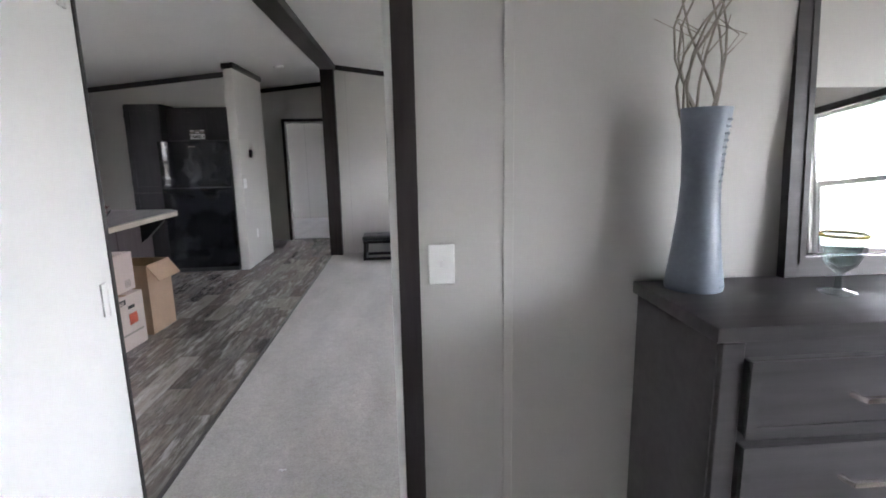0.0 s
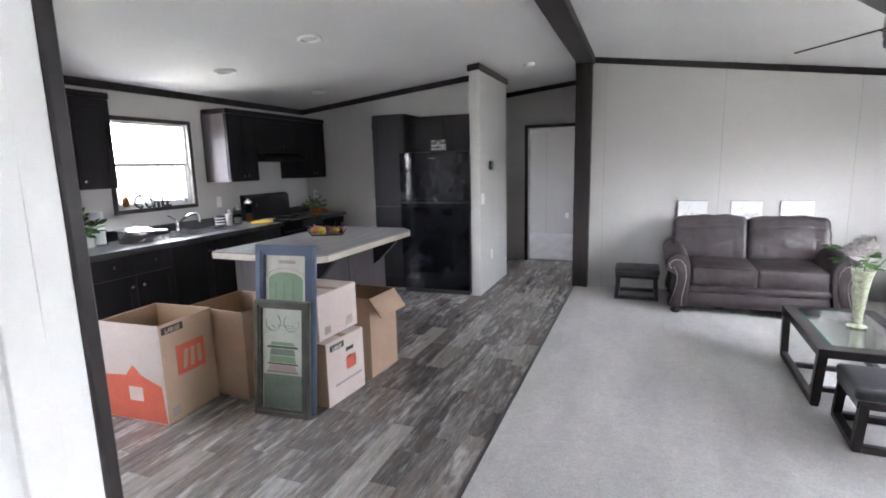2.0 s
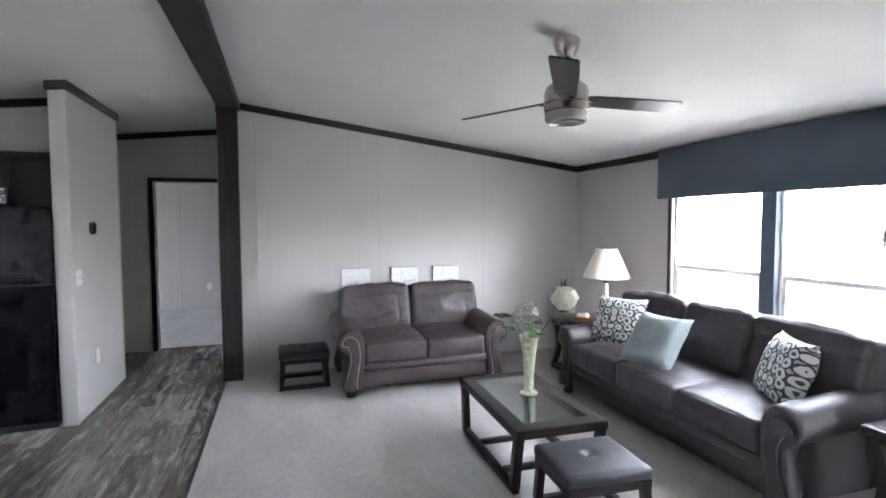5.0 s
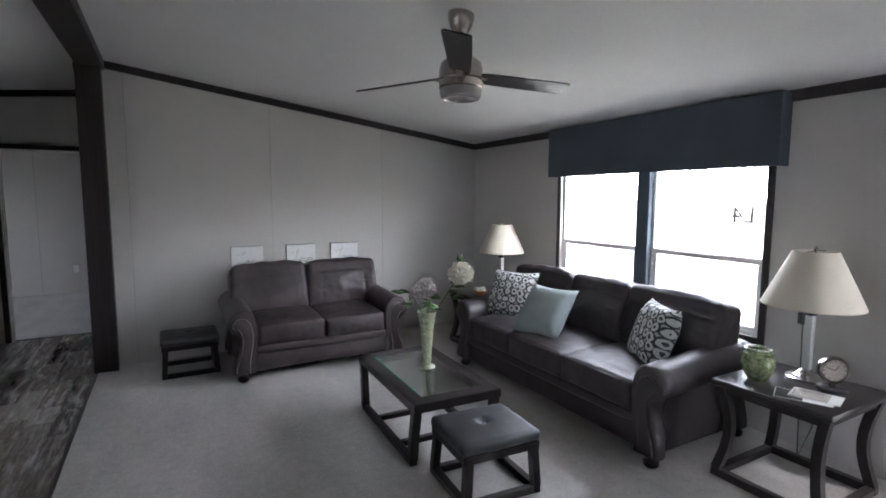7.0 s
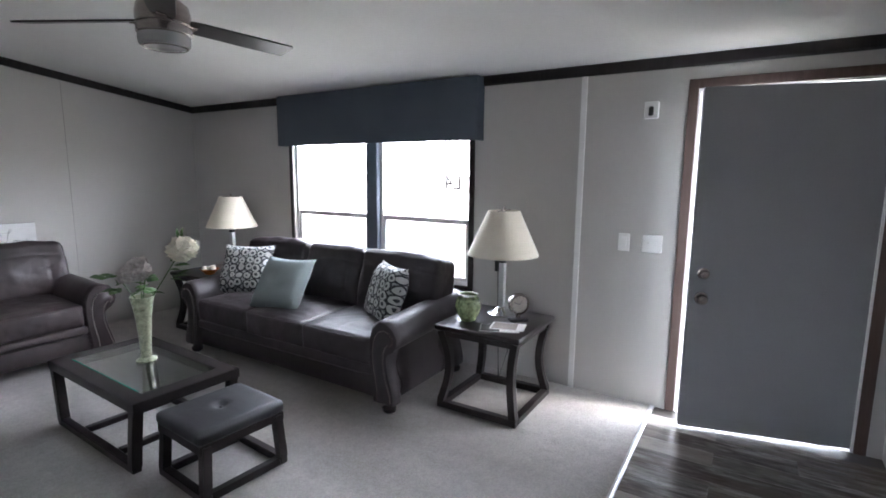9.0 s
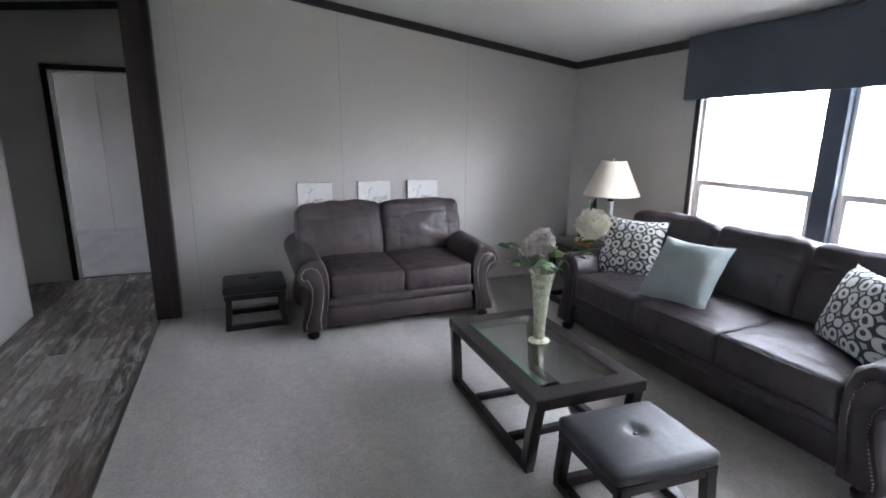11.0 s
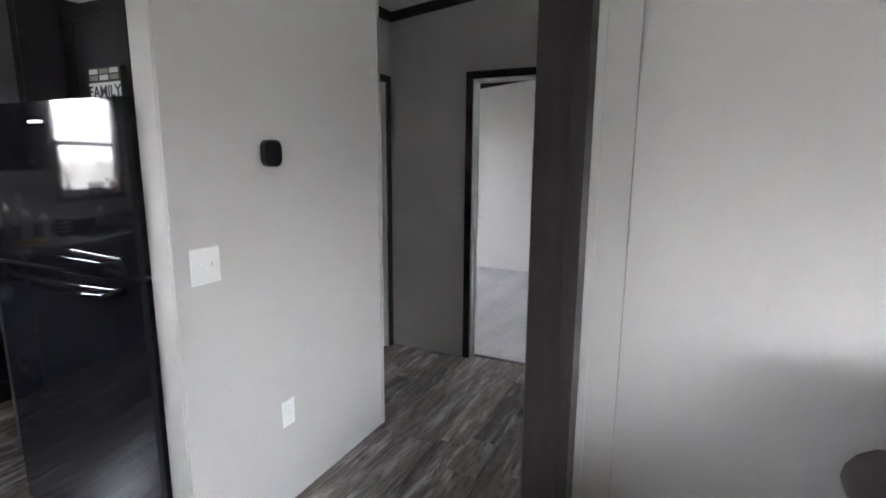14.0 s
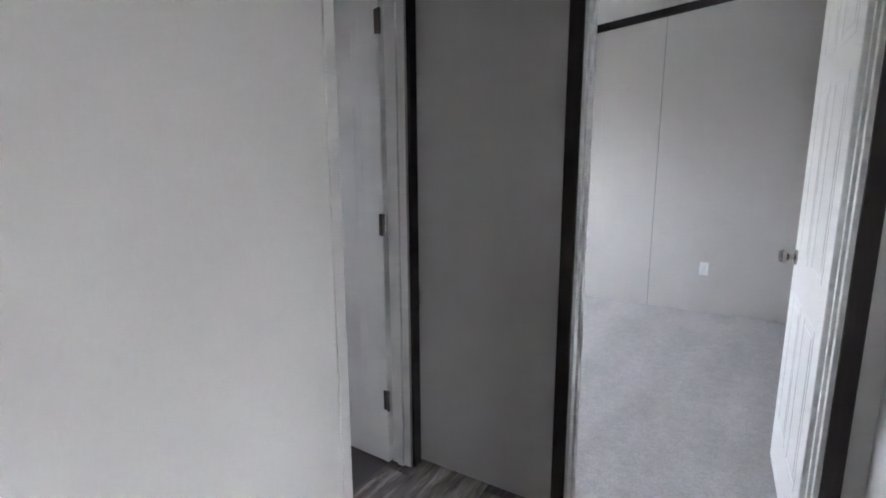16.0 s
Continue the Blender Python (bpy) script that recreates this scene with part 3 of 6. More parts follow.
def jamb(name, axis, w0, w1, u0, u1, top, t=0.016, label="white painted door jamb"):
    base = tagged(new(name), label, "door jamb", "", "structure")
    mid = (w0 + w1) / 2
    for lo, hi in (((u0, 0), (u0 + t, top)), ((u1 - t, 0), (u1, top)), ((u0 + t, top - t), (u1 - t, top))):
        for s0, s1, g in ((w0 + 0.001, w1 - 0.001, 0), (mid - 0.015, mid + 0.015, 0.010)):
            l2, h2 = list(lo), list(hi)
            if g:
                if lo[0] == u0:
                    l2[0], h2[0] = hi[0], hi[0] + g
                elif hi[0] == u1:
                    l2[0], h2[0] = lo[0] - g, lo[0]
                else:
                    l2[1], h2[1] = lo[1] - g, lo[1]
            bm = box((l2[0], s0, l2[1]), (h2[0], s1, h2[1]), 0.001) if axis == "y" else box((s0, l2[0], l2[1]), (s1, h2[0], h2[1]), 0.001)
            part("jamb_board" if not g else "door_stop", bm, WHITE, base)
    return base


casing("door_casing_1", "y", YS0, -1, 0.116, 0.945, 2.035, 0.054)
casing("door_casing_2", "y", YS1, 1, 0.116, 0.945, 2.035, 0.05)
jamb("door_jamb_1", "y", YS0, YS1, 0.10, 0.945, 2.04)
casing("door_casing_3", "y", YHALL, -1, -1.04, -0.275, 2.025)
jamb("door_jamb_2", "y", YHALL, YHALL + 0.1, -1.04, -0.275, 2.025)
casing("door_casing_4", "x", -1.7, 1, 6.58, 7.335, 2.03)
jamb("door_jamb_3", "x", -1.8, -1.7, 6.58, 7.335, 2.03)


def panel_door(name, m, w, h, material, knob_x, label, hinge_z=(0.31, 1.08, 1.86), turn=1, panels=True, metal=NICKEL):
    """A six-panel leaf: hinge edge on x = 0, running along +x, thickness along y."""
    d = thing(name, m, label, "door", "", "structure")
    part("leaf", box((0.003, -0.017, 0.012), (w, 0.017, h), 0.002), material, d)
    cols = ((0.11, w / 2 - 0.04), (w / 2 + 0.04, w - 0.11))
    for x0, x1 in cols if panels else ():
        for z0, z1 in ((0.22, 0.80), (0.95, 1.60), (1.70, 1.88)):
            for s in (-1, 1):
                bm = slab("y", s * 0.016, s * 0.0177, x0, x1, z0, z1, [(x0 + 0.018, x1 - 0.018, z0 + 0.018, z1 - 0.018)])
                box((x0 + 0.035, s * 0.0165 - 0.0015, z0 + 0.035), (x1 - 0.035, s * 0.0165 + 0.0015, z1 - 0.035), 0.002, bm=bm)
                part("raised_panel", bm, material, d)
    for z in hinge_z:
        part("hinge", box((-0.012, -0.02 * turn - 0.003, z - 0.045), (0.02, -0.02 * turn + 0.003, z + 0.045), 0.001), metal, d, "leaf hinge")
        part("hinge_pin", lathe([(0.006, z - 0.047), (0.006, z + 0.047)], 8, True, centre=(-0.004, -0.02 * turn)), metal, d)
    for s in (-1, 1):
        prof = [(0.031, 0.018), (0.031, 0.024), (0.012, 0.028), (0.012, 0.045), (0.026, 0.055), (0.029, 0.068), (0.022, 0.08), (0.0, 0.083)]
        part("door_knob", lathe(prof, 20), NICKEL, d, "brushed nickel door knob", True, pose(knob_x, 0, 0.94, 90 if s < 0 else -90))
    return d


panel_door("door_1", pose(0.134, -0.1275, 0, 0, 0, -92), 0.79, 2.02, WHITE, 0.72, "smooth white bedroom door standing wide open", turn=-1, panels=False, metal=WHITE)
panel_door("door_2", pose(-0.293, 7.515, 0, 0, 0, 93.5), 0.745, 2.0, WHITE, 0.675, "white panelled bedroom door standing wide open", turn=1)
panel_door("door_3", pose(-1.792, 7.302, 0, 0, 0, 178), 0.72, 2.0, WHITE, 0.65, "white panelled hall door standing open", turn=-1)

# front door, left ajar
casing("door_casing_5", "x", XE, -1, 0.09, 1.0, 2.0, 0.05, BROWNTRIM, "brown wooden front door casing")
jamb("door_jamb_4", "x", XE, XE + 0.12, 0.09, 1.0, 2.0)
front = thing("door_4", pose(XE + 0.02, 0.112, 0, 0, 0, 104.5), "grey flush front door standing ajar", "door", "", "structure")
part("leaf", box((0.0, -0.022, 0.015), (0.868, 0.022, 1.97), 0.003), DOORGREY, front)
for z, r in ((0.80, 0.03), (0.945, 0.026)):
    part("door_knob" if z < 0.9 else "deadbolt", lathe([(r + 0.006, 0.022), (r + 0.006, 0.03), (0.014, 0.034), (0.014, 0.05), (r, 0.056), (r - 0.006, 0.075), (0, 0.077)], 20), NICKEL, front,
         "brushed nickel knob", True, pose(0.80, 0, z, -90))


def sash_window(base, axis_x, inward, y0, y1, z0, z1, rail, glass=GLASS):
    """A white vinyl single-hung unit between y0..y1, z0..z1 in a wall of constant x."""
    f = 0.028
    s = -inward
    def bar(name, a, b, c, d, x0, x1, mat=WHITE):
        xs = sorted((axis_x + s * x0, axis_x + s * x1))
        part(name, box((xs[0], a, c), (xs[1], b, d), 0.003), mat, base)
    bar("window_frame", y0, y0 + f, z0, z1, 0.03, 0.09)
    bar("window_frame", y1 - f, y1, z0, z1, 0.03, 0.09)
    bar("window_frame", y0 + f, y1 - f, z1 - f, z1, 0.03, 0.09)
    bar("window_frame", y0 + f, y1 - f, z0, z0 + f, 0.03, 0.09)
    bar("meeting_rail", y0 + f, y1 - f, rail - 0.02, rail + 0.02, 0.035, 0.075)
    bar("sash_stile", y0 + f, y0 + f + 0.026, z0 + f, rail - 0.02, 0.035, 0.06)
    bar("sash_stile", y1 - f - 0.026, y1 - f, z0 + f, rail - 0.02, 0.035, 0.06)
    bar("sash_rail", y0 + f + 0.026, y1 - f - 0.026, z0 + f, z0 + f + 0.03, 0.035, 0.06)
    for a, b, x in ((rail + 0.02, z1 - f, 0.075), (z0 + f, rail - 0.02, 0.048)):
        xs = sorted((axis_x + s * x, axis_x + s * (x + 0.004)))
        g = part("pane", box((xs[0], y0 + f, a), (xs[1], y1 - f, b)), glass, base, "clear window pane")
        g.visible_shadow = False


def window_casing(base, plane, inward, u0, u1, z0, z1, w, material, proud=0.014):
    xs = sorted((plane - inward * 0.001, plane + inward * proud))
    for a, b, c, d in ((u0 - w, u0 + 0.003, z0 - w, z1 + w), (u1 - 0.003, u1 + w, z0 - w, z1 + w), (u0 + 0.003, u1 - 0.003, z1 - 0.003, z1 + w), (u0 + 0.003, u1 - 0.003, z0 - w, z0 + 0.003)):
        part("casing", box((xs[0], a, c), (xs[1], b, d), 0.002), material, base, "dark wooden window casing")


w1 = tagged(new("window_1"), "double living room window with dark casing and white sashes", "window", "", "structure")
window_casing(w1, XE, -1, *LWIN, 0.04, TRIM)
part("mullion", box((XE - 0.016, 3.40, LWIN[2]), (XE + 0.11, 3.52, LWIN[3]), 0.003), VALANCE, w1, "slate blue mullion between the sashes")
sash_window(w1, XE, -1, LWIN[0], 3.40, LWIN[2], LWIN[3], 1.12)
sash_window(w1, XE, -1, 3.52, LWIN[1], LWIN[2], LWIN[3], 1.12)
mark = part("lot_number", text_bm("L4", 0.165, 0.001), INK, w1, "black lot number on the glass")
mark.matrix_local = pose(XE + 0.083, 2.71, 1.37, 0, 0, 90)
w2 = tagged(new("window_2"), "kitchen window with dark casing", "window", "", "structure")
window_casing(w2, XW, 1, *KWIN, 0.035, TRIM)
sash_window(w2, XW, 1, *KWIN, 1.58)
# the side-room window is unseen, added so that daylight reaches the hall
for name, plane, inward, hole in (("added_window_3", XW, 1, ADDED_DWIN), ("window_4", XW, 1, BWIN2), ("window_5", XE, -1, BWIN), ("added_window_6", XW, 1, ADDED_BATHWIN)):
    w = tagged(new(name), "window with dark casing and white sashes", "window", "", "structure")
    window_casing(w, plane, inward, *hole, 0.04, TRIM)
    sash_window(w, plane, inward, *hole, (hole[2] + hole[3]) / 2)

single("ground", box((-1500, -1500, -0.9), (1500, 1500, -0.7)), GROUND, "dull grass yard around the house", "ground", "structure")


def far_woods():
    """Bare woods round the yard: tapered trunks, limbs and thin twig sprays, joined."""
    rng = random.Random(14)
    verts, faces = [], []

    def spar(p, q, r0, r1, k=4):
        d = (q - p).normalized()
        s = d.cross(Vector((0.3, 0.5, 1) if abs(d.z) < 0.9 else (1, 0, 0))).normalized()
        u = s.cross(d)
        i = len(verts)
        for c, r in ((p, r0), (q, r1)):
            verts.extend([tuple(c + r * (math.cos(a * math.tau / k) * s + math.sin(a * math.tau / k) * u)) for a in range(k)])
        faces.extend([(i + a, i + (a + 1) % k, i + k + (a + 1) % k, i + k + a) for a in range(k)])

    for _ in range(420):
        a, dist = rng.uniform(0, math.tau), rng.uniform(55, 95)
        base, h = Vector((dist * math.cos(a), 3 + dist * math.sin(a), -0.8)), rng.uniform(6, 11)
        top = base + Vector((rng.uniform(-0.6, 0.6), rng.uniform(-0.6, 0.6), h))
        spar(base, top, 0.2, 0.03)
        for k in range(12):
            f = rng.uniform(0.2, 0.95)
            p = base.lerp(top, f)
            b, ln = rng.uniform(0, math.tau), (1.1 - f) * h * 0.4 + 0.5
            q = p + Vector((math.cos(b) * ln, math.sin(b) * ln, ln * rng.uniform(0.3, 0.9)))
            spar(p, q, 0.07, 0.015, 3)
            for _k in range(5):
                m = p.lerp(q, rng.uniform(0.3, 1))
                spar(m, m + Vector((rng.uniform(-1, 1), rng.uniform(-1, 1), rng.uniform(0, 1.1))), 0.045, 0.02, 3)
        for _k in range(8):
            m = base + Vector((rng.uniform(-2, 2), rng.uniform(-2, 2), 0))
            spar(m, m + Vector((rng.uniform(-0.8, 0.8), rng.uniform(-0.8, 0.8), rng.uniform(1, 2.4))), 0.09, 0.05, 3)
    me = bpy.data.meshes.new("far_woods")
    me.from_pydata(verts, [], faces)
    me.materials.append(BARK)
    tagged(new("far_woods", me), "bare brown woods beyond the yard", "woods", "", "stuff")


far_woods()

car = thing("parked_car", pose(24.0, 9.6, -0.7, 0, 0, 95), "red car parked on the yard outside", "car")
side = [(-2.1, 0.32), (2.05, 0.32), (2.1, 0.62), (1.95, 0.82), (1.0, 0.92), (-1.9, 0.95), (-2.12, 0.8)]
part("body", prism(side, -0.85, 0.85), REDPAINT, car)
part("cabin", prism([(-1.6, 0.952), (0.95, 0.93), (0.35, 1.4), (-1.1, 1.42)], -0.72, 0.72), BLACK, car, "dark windows")
part("roof", prism([(-1.12, 1.421), (0.36, 1.401), (0.3, 1.45), (-1.05, 1.47)], -0.72, 0.72), REDPAINT, car)
for x in (-1.3, 1.3):
    for y in (-0.84, 0.84):
        wheel = part("wheel", lathe([(0.2, -0.1), (0.31, -0.1), (0.33, -0.06), (0.33, 0.06), (0.31, 0.1), (0.2, 0.1)], 20), BLACK, car, "black tyre", True, pose(x, y, 0.33, 90))
        part("rim", lathe([(0, -0.09), (0.2, -0.095), (0.2, 0.095), (0, 0.09)], 20), NICKEL, wheel, "metal rim")


# ---- kitchen ----
def cabinet_front(parent, x, y0, y1, z0, z1, knob, material=CABINET):
    """A door or drawer with a framed face on a cabinet whose front looks to +x."""
    g = 0.004
    d = part("cabinet_door", box((x, y0 + g, z0 + g), (x + 0.018, y1 - g, z1 - g), 0.002), material, parent)
    if z1 - z0 > 0.25:
        f = 0.055
        part("door_frame", slab("x", x + 0.017, x + 0.024, y0 + g, y1 - g, z0 + g, z1 - g, [(y0 + f, y1 - f, z0 + f, z1 - f)]), material, d)
    if knob:
        part("knob", lathe([(0.006, 0), (0.006, 0.014), (0.013, 0.018), (0.014, 0.026), (0.0, 0.03)], 12), NICKEL, d, "nickel knob", True, pose(x + 0.022, knob[0], knob[1], 0, 90))


def base_unit(y0, y1, drawers=True):
    c = thing("base_cabinet", pose(XW, y0, 0), "dark espresso base cabinet with nickel knobs", "cabinet", "kitchen base cabinets")
    w = y1 - y0
    part("body", box((0.004, 0.001, 0.09), (0.56, w - 0.001, 0.868), 0.001), CABINET, c)
    part("toe_kick", box((0.004, 0.002, 0), (0.50, w - 0.002, 0.09)), CABINET, c)
    n = 2 if w > 0.6 else 1
    for i in range(n):
        a, b = w * i / n, w * (i + 1) / n
        k = b - 0.05 if i == 0 and n == 2 else a + 0.05
        if drawers:
            cabinet_front(c, 0.56, a, b, 0.70, 0.86, ((a + b) / 2, 0.78))
            cabinet_front(c, 0.56, a, b, 0.10, 0.69, (k, 0.60))
        else:
            cabinet_front(c, 0.56, a, b, 0.10, 0.86, (k, 0.76))
    return c


base_unit(2.12, 2.84)
base_unit(2.84, 3.70, False)
base_unit(3.70, 4.30)
base_unit(5.10, 5.615)
SINK = (XW + 0.10, XW + 0.52, 2.98, 3.72)
for nm, y0, y1, holes in (("countertop", 2.10, 4.305, [SINK]), ("countertop", 5.095, 5.618, [])):
    t = thing(nm, pose(0, 0, 0), "dark speckled laminate countertop with a low upstand", "countertop")
    part("top", slab("z", 0.868, 0.91, XW + 0.003, XW + 0.615, y0, y1, holes), COUNTER, t)
    part("upstand", box((XW + 0.003, y0, 0.9105), (XW + 0.022, y1, 1.0), 0.002), COUNTER, t)
for nm, y0, y1, z0 in (("a", 2.0, 2.62, 1.385), ("b", 3.86, 4.30, 1.385), ("c", 4.30, 5.08, 1.70), ("d", 5.08, 5.615, 1.385)):
    c = thing("wall_cabinet", pose(XW, y0, 0), "dark espresso wall cabinet fixed under the ceiling", "cabinet", "kitchen wall cabinets")
    w = y1 - y0
    part("body", box((0.003, 0.001, z0), (0.31, w - 0.001, 2.125), 0.001), CABINET, c)
    part("top_moulding", box((0.003, -0.004, 2.10), (0.345, w + 0.002, 2.15), 0.006), CABINET, c)
    cabinet_front(c, 0.31, 0, w / 2, z0, 2.10, (w / 2 - 0.035, z0 + 0.06))
    cabinet_front(c, 0.31, w / 2, w, z0, 2.10, (w / 2 + 0.035, z0 + 0.06))
    if nm == "b":
        part("end_panel", box((0.003, -0.004, z0 + 0.003), (0.312, 0.0, 2.095)), ISLAND, c, "paler grey end panel")
hood = thing("range_hood", pose(XW, 4.31, 0), "black range hood under the wall cabinet", "range hood")
part("shell", prism([(0.003, 1.60), (0.42, 1.60), (0.44, 1.64), (0.33, 1.698), (0.003, 1.698)], 0, 0.76), BLACK, hood)
part("filter", box((0.06, 0.06, 1.594), (0.38, 0.70, 1.60), 0.002), NICKEL, hood)

stove = thing("range", pose(XW, 4.315, 0), "black electric range with raised backguard", "range")
part("body", box((0.03, 0, 0.02), (0.60, 0.77, 0.90), 0.006), BLACKGLOSS, stove)
part("cooktop", box((0.03, 0, 0.9005), (0.635, 0.77, 0.918), 0.006, 2), BLACKGLOSS, stove)
part("backguard", prism([(0.005, 0.9), (0.10, 0.92), (0.09, 1.18), (0.05, 1.215), (0.005, 1.215)], 0, 0.77), BLACK, stove)
part("oven_door", box((0.60, 0.01, 0.22), (0.635, 0.76, 0.80), 0.006), BLACKGLOSS, stove)
part("oven_handle", sweep([(0.635, 0.08, 0.75), (0.675, 0.09, 0.755), (0.68, 0.385, 0.757), (0.675, 0.68, 0.755), (0.635, 0.69, 0.75)], 0.012, seg=10), BLACK, stove, "", True)
part("drawer", box((0.60, 0.01, 0.04), (0.63, 0.76, 0.21), 0.005), BLACKGLOSS, stove)
for y in (0.08, 0.17, 0.60, 0.69):
    part("control_knob", lathe([(0.022, 0), (0.02, 0.02), (0, 0.022)], 14), BLACK, stove, "", True, pose(0.093, y, 1.09, 0, 86))
for x, y, r in ((0.22, 0.2, 0.09), (0.22, 0.57, 0.075), (0.46, 0.2, 0.075), (0.46, 0.57, 0.09)):
    part("burner", lathe([(r, 0.918), (r, 0.921), (r - 0.006, 0.922), (0, 0.9215)], 28, centre=(x, y)), COUNTER, stove, "", True)

sink = thing("sink", pose(0, 0, 0), "double-bowl stainless steel sink set in the countertop", "sink")
for y0, y1 in ((SINK[2], 3.34), (3.36, SINK[3])):
    bm = bmesh.new()
    x0, x1 = SINK[0] + 0.01, SINK[1] - 0.01
    a, b = y0 + 0.01, y1 - 0.01
    top = [bm.verts.new(c) for c in ((x0, a, 0.912), (x1, a, 0.912), (x1, b, 0.912), (x0, b, 0.912))]
    low = [bm.verts.new(c) for c in ((x0 + 0.02, a + 0.02, 0.74), (x1 - 0.02, a + 0.02, 0.74), (x1 - 0.02, b - 0.02, 0.74), (x0 + 0.02, b - 0.02, 0.74))]
    for i in range(4):
        bm.faces.new((top[i], top[(i + 1) % 4], low[(i + 1) % 4], low[i]))
    bm.faces.new(low)
    bmesh.ops.recalc_face_normals(bm, faces=bm.faces)
    part("bowl", bm, STEEL, sink)
part("rim", slab("z", 0.9105, 0.917, SINK[0] - 0.06, SINK[1] + 0.02, SINK[2] - 0.02, SINK[3] + 0.02, [(SINK[0] + 0.012, SINK[1] - 0.012, SINK[2] + 0.012, 3.338), (SINK[0] + 0.012, SINK[1] - 0.012, 3.362, SINK[3] - 0.012)]), STEEL, sink)
tap = thing("faucet", pose(XW + 0.075, 3.36, 0.917), "chrome kitchen faucet with a swivel spout", "faucet")
part("base", box((-0.025, -0.11, 0), (0.025, 0.11, 0.014), 0.006, 2), CHROME, tap, "", True)
part("stem", lathe([(0.024, 0.014), (0.021, 0.06), (0.021, 0.10), (0.012, 0.115), (0, 0.117)], 18), CHROME, tap, "", True)
part("spout", sweep([(0, 0, 0.06), (0.05, 0.02, 0.12), (0.12, 0.05, 0.165), (0.19, 0.08, 0.175), (0.205, 0.087, 0.16), (0.207, 0.088, 0.09)], [0.014, 0.013, 0.012, 0.013, 0.015, 0.015], seg=12), CHROME, tap, "", True)
part("lever", sweep([(0, 0, 0.11), (-0.01, -0.05, 0.15), (-0.012, -0.09, 0.165)], [0.009, 0.008, 0.011], seg=10), CHROME, tap, "", True)

for y, mat_body, r, h, lid, label in ((3.80, BLACK, 0.05, 0.12, None, "black and white striped cup"), (3.93, FROST, 0.035, 0.13, STEEL, "small white jar with a steel lid"),
                                      (4.06, JARGLASS, 0.05, 0.16, STEEL, "glass storage jar with a steel lid"), (4.24, JARGLASS, 0.045, 0.22, STEEL, "tall glass storage jar with a steel lid")):
    j = thing("jar" if lid else "cup", pose(XW + 0.19, y, 0.911), label + " on the countertop", "jar" if lid else "cup")
    part("vessel", lathe([(0, 0.0), (r * 0.85, 0.0), (r * 0.9, 0.01), (r, h * 0.5), (r, h), (r - 0.004, h), (r - 0.006, 0.012), (0, 0.012)], 20), mat_body, j, "", True)
    if lid:
        part("lid", lathe([(r * 0.95, h), (r * 0.95, h + 0.025), (r * 0.4, h + 0.032), (r * 0.3, h + 0.05), (0, h + 0.052)], 20), lid, j, "steel lid", True)
        if mat_body is JARGLASS:
            part("contents", lathe([(0, 0.013), (r * 0.85, 0.014), (r * 0.85, h * 0.45), (0, h * 0.48)], 16), PUMPKIN if h > 0.2 else PALEPRINT, j, "", True)
    else:
        for z in (0.03, 0.06, 0.09):
            part("stripe", lathe([(r * 0.97 + 0.003, z), (r + 0.002, z + 0.012)], 20), PAPER, j, "", True)
single("dish_cloth", cushion(0.16, 0.22, 0.03, 0.012, 0.008, 0.006, 4, 8), YELLOW, "folded yellow cloth on the countertop", "cloth", smooth=True, m=pose(XW + 0.42, 4.18, 0.911, 0, 0, 12))

# one plain saucepan stands in for a wire dish rack with pans
rack = thing("pan", pose(XW + 0.30, 2.74, 0.911), "lidded steel saucepan standing in for a dish rack on the countertop", "pan")
part("vessel", lathe([(0, 0), (0.13, 0.0), (0.14, 0.02), (0.145, 0.10), (0.15, 0.105), (0.138, 0.1), (0.13, 0.012), (0, 0.01)], 28), STEEL, rack, "", True)
part("pan_lid", lathe([(0.148, 0.106), (0.1, 0.125), (0.02, 0.135), (0.02, 0.15), (0, 0.152)], 28), STEEL, rack, "", True)
part("pan_handle", sweep([(0.14, 0.02, 0.09), (0.22, 0.04, 0.10), (0.31, 0.06, 0.105)], 0.011, seg=8), CHROME, rack, "", True)
bottle = thing("soap_bottle", pose(XW + 0.17, 2.40, 0.911), "white bottle beside the wall", "bottle")
part("vessel", lathe([(0, 0), (0.05, 0.0), (0.055, 0.02), (0.055, 0.12), (0.03, 0.17), (0.018, 0.185), (0.018, 0.2), (0, 0.2)], 20), WHITE, bottle, "", True)
roll = thing("paper_towel", pose(XW + 0.14, 2.52, 0.911), "white paper towel roll on a stand", "paper towel")
part("base", lathe([(0.07, 0), (0.07, 0.012), (0, 0.014)], 20), CHROME, roll, "", True)
part("roll", lathe([(0.02, 0.015), (0.055, 0.015), (0.055, 0.28), (0.02, 0.28)], 24), PAPER, roll, "", True)


def leaves(spots, size, rng, bm=None):
    bm = bm or bmesh.new()
    for p, d in spots:
        d = Vector(d).normalized()
        s = d.cross(Vector((rng.uniform(-1, 1), rng.uniform(-1, 1), 1.2))).normalized()
        u = s.cross(d).normalized()
        k = size * rng.uniform(0.7, 1.25)
        p = Vector(p)
        mid = p + d * k * 0.5 + u * k * 0.09
        pts = [p, p + d * k * 0.35 + s * k * 0.24, p + d * k * 0.7 + s * k * 0.2, p + d * k - u * k * 0.1, p + d * k * 0.7 - s * k * 0.2, p + d * k * 0.35 - s * k * 0.24]
        vs = [bm.verts.new(q) for q in pts]
        c = bm.verts.new(mid)
        for i in range(6):
            bm.faces.new((vs[i], vs[(i + 1) % 6], c))
    return bm


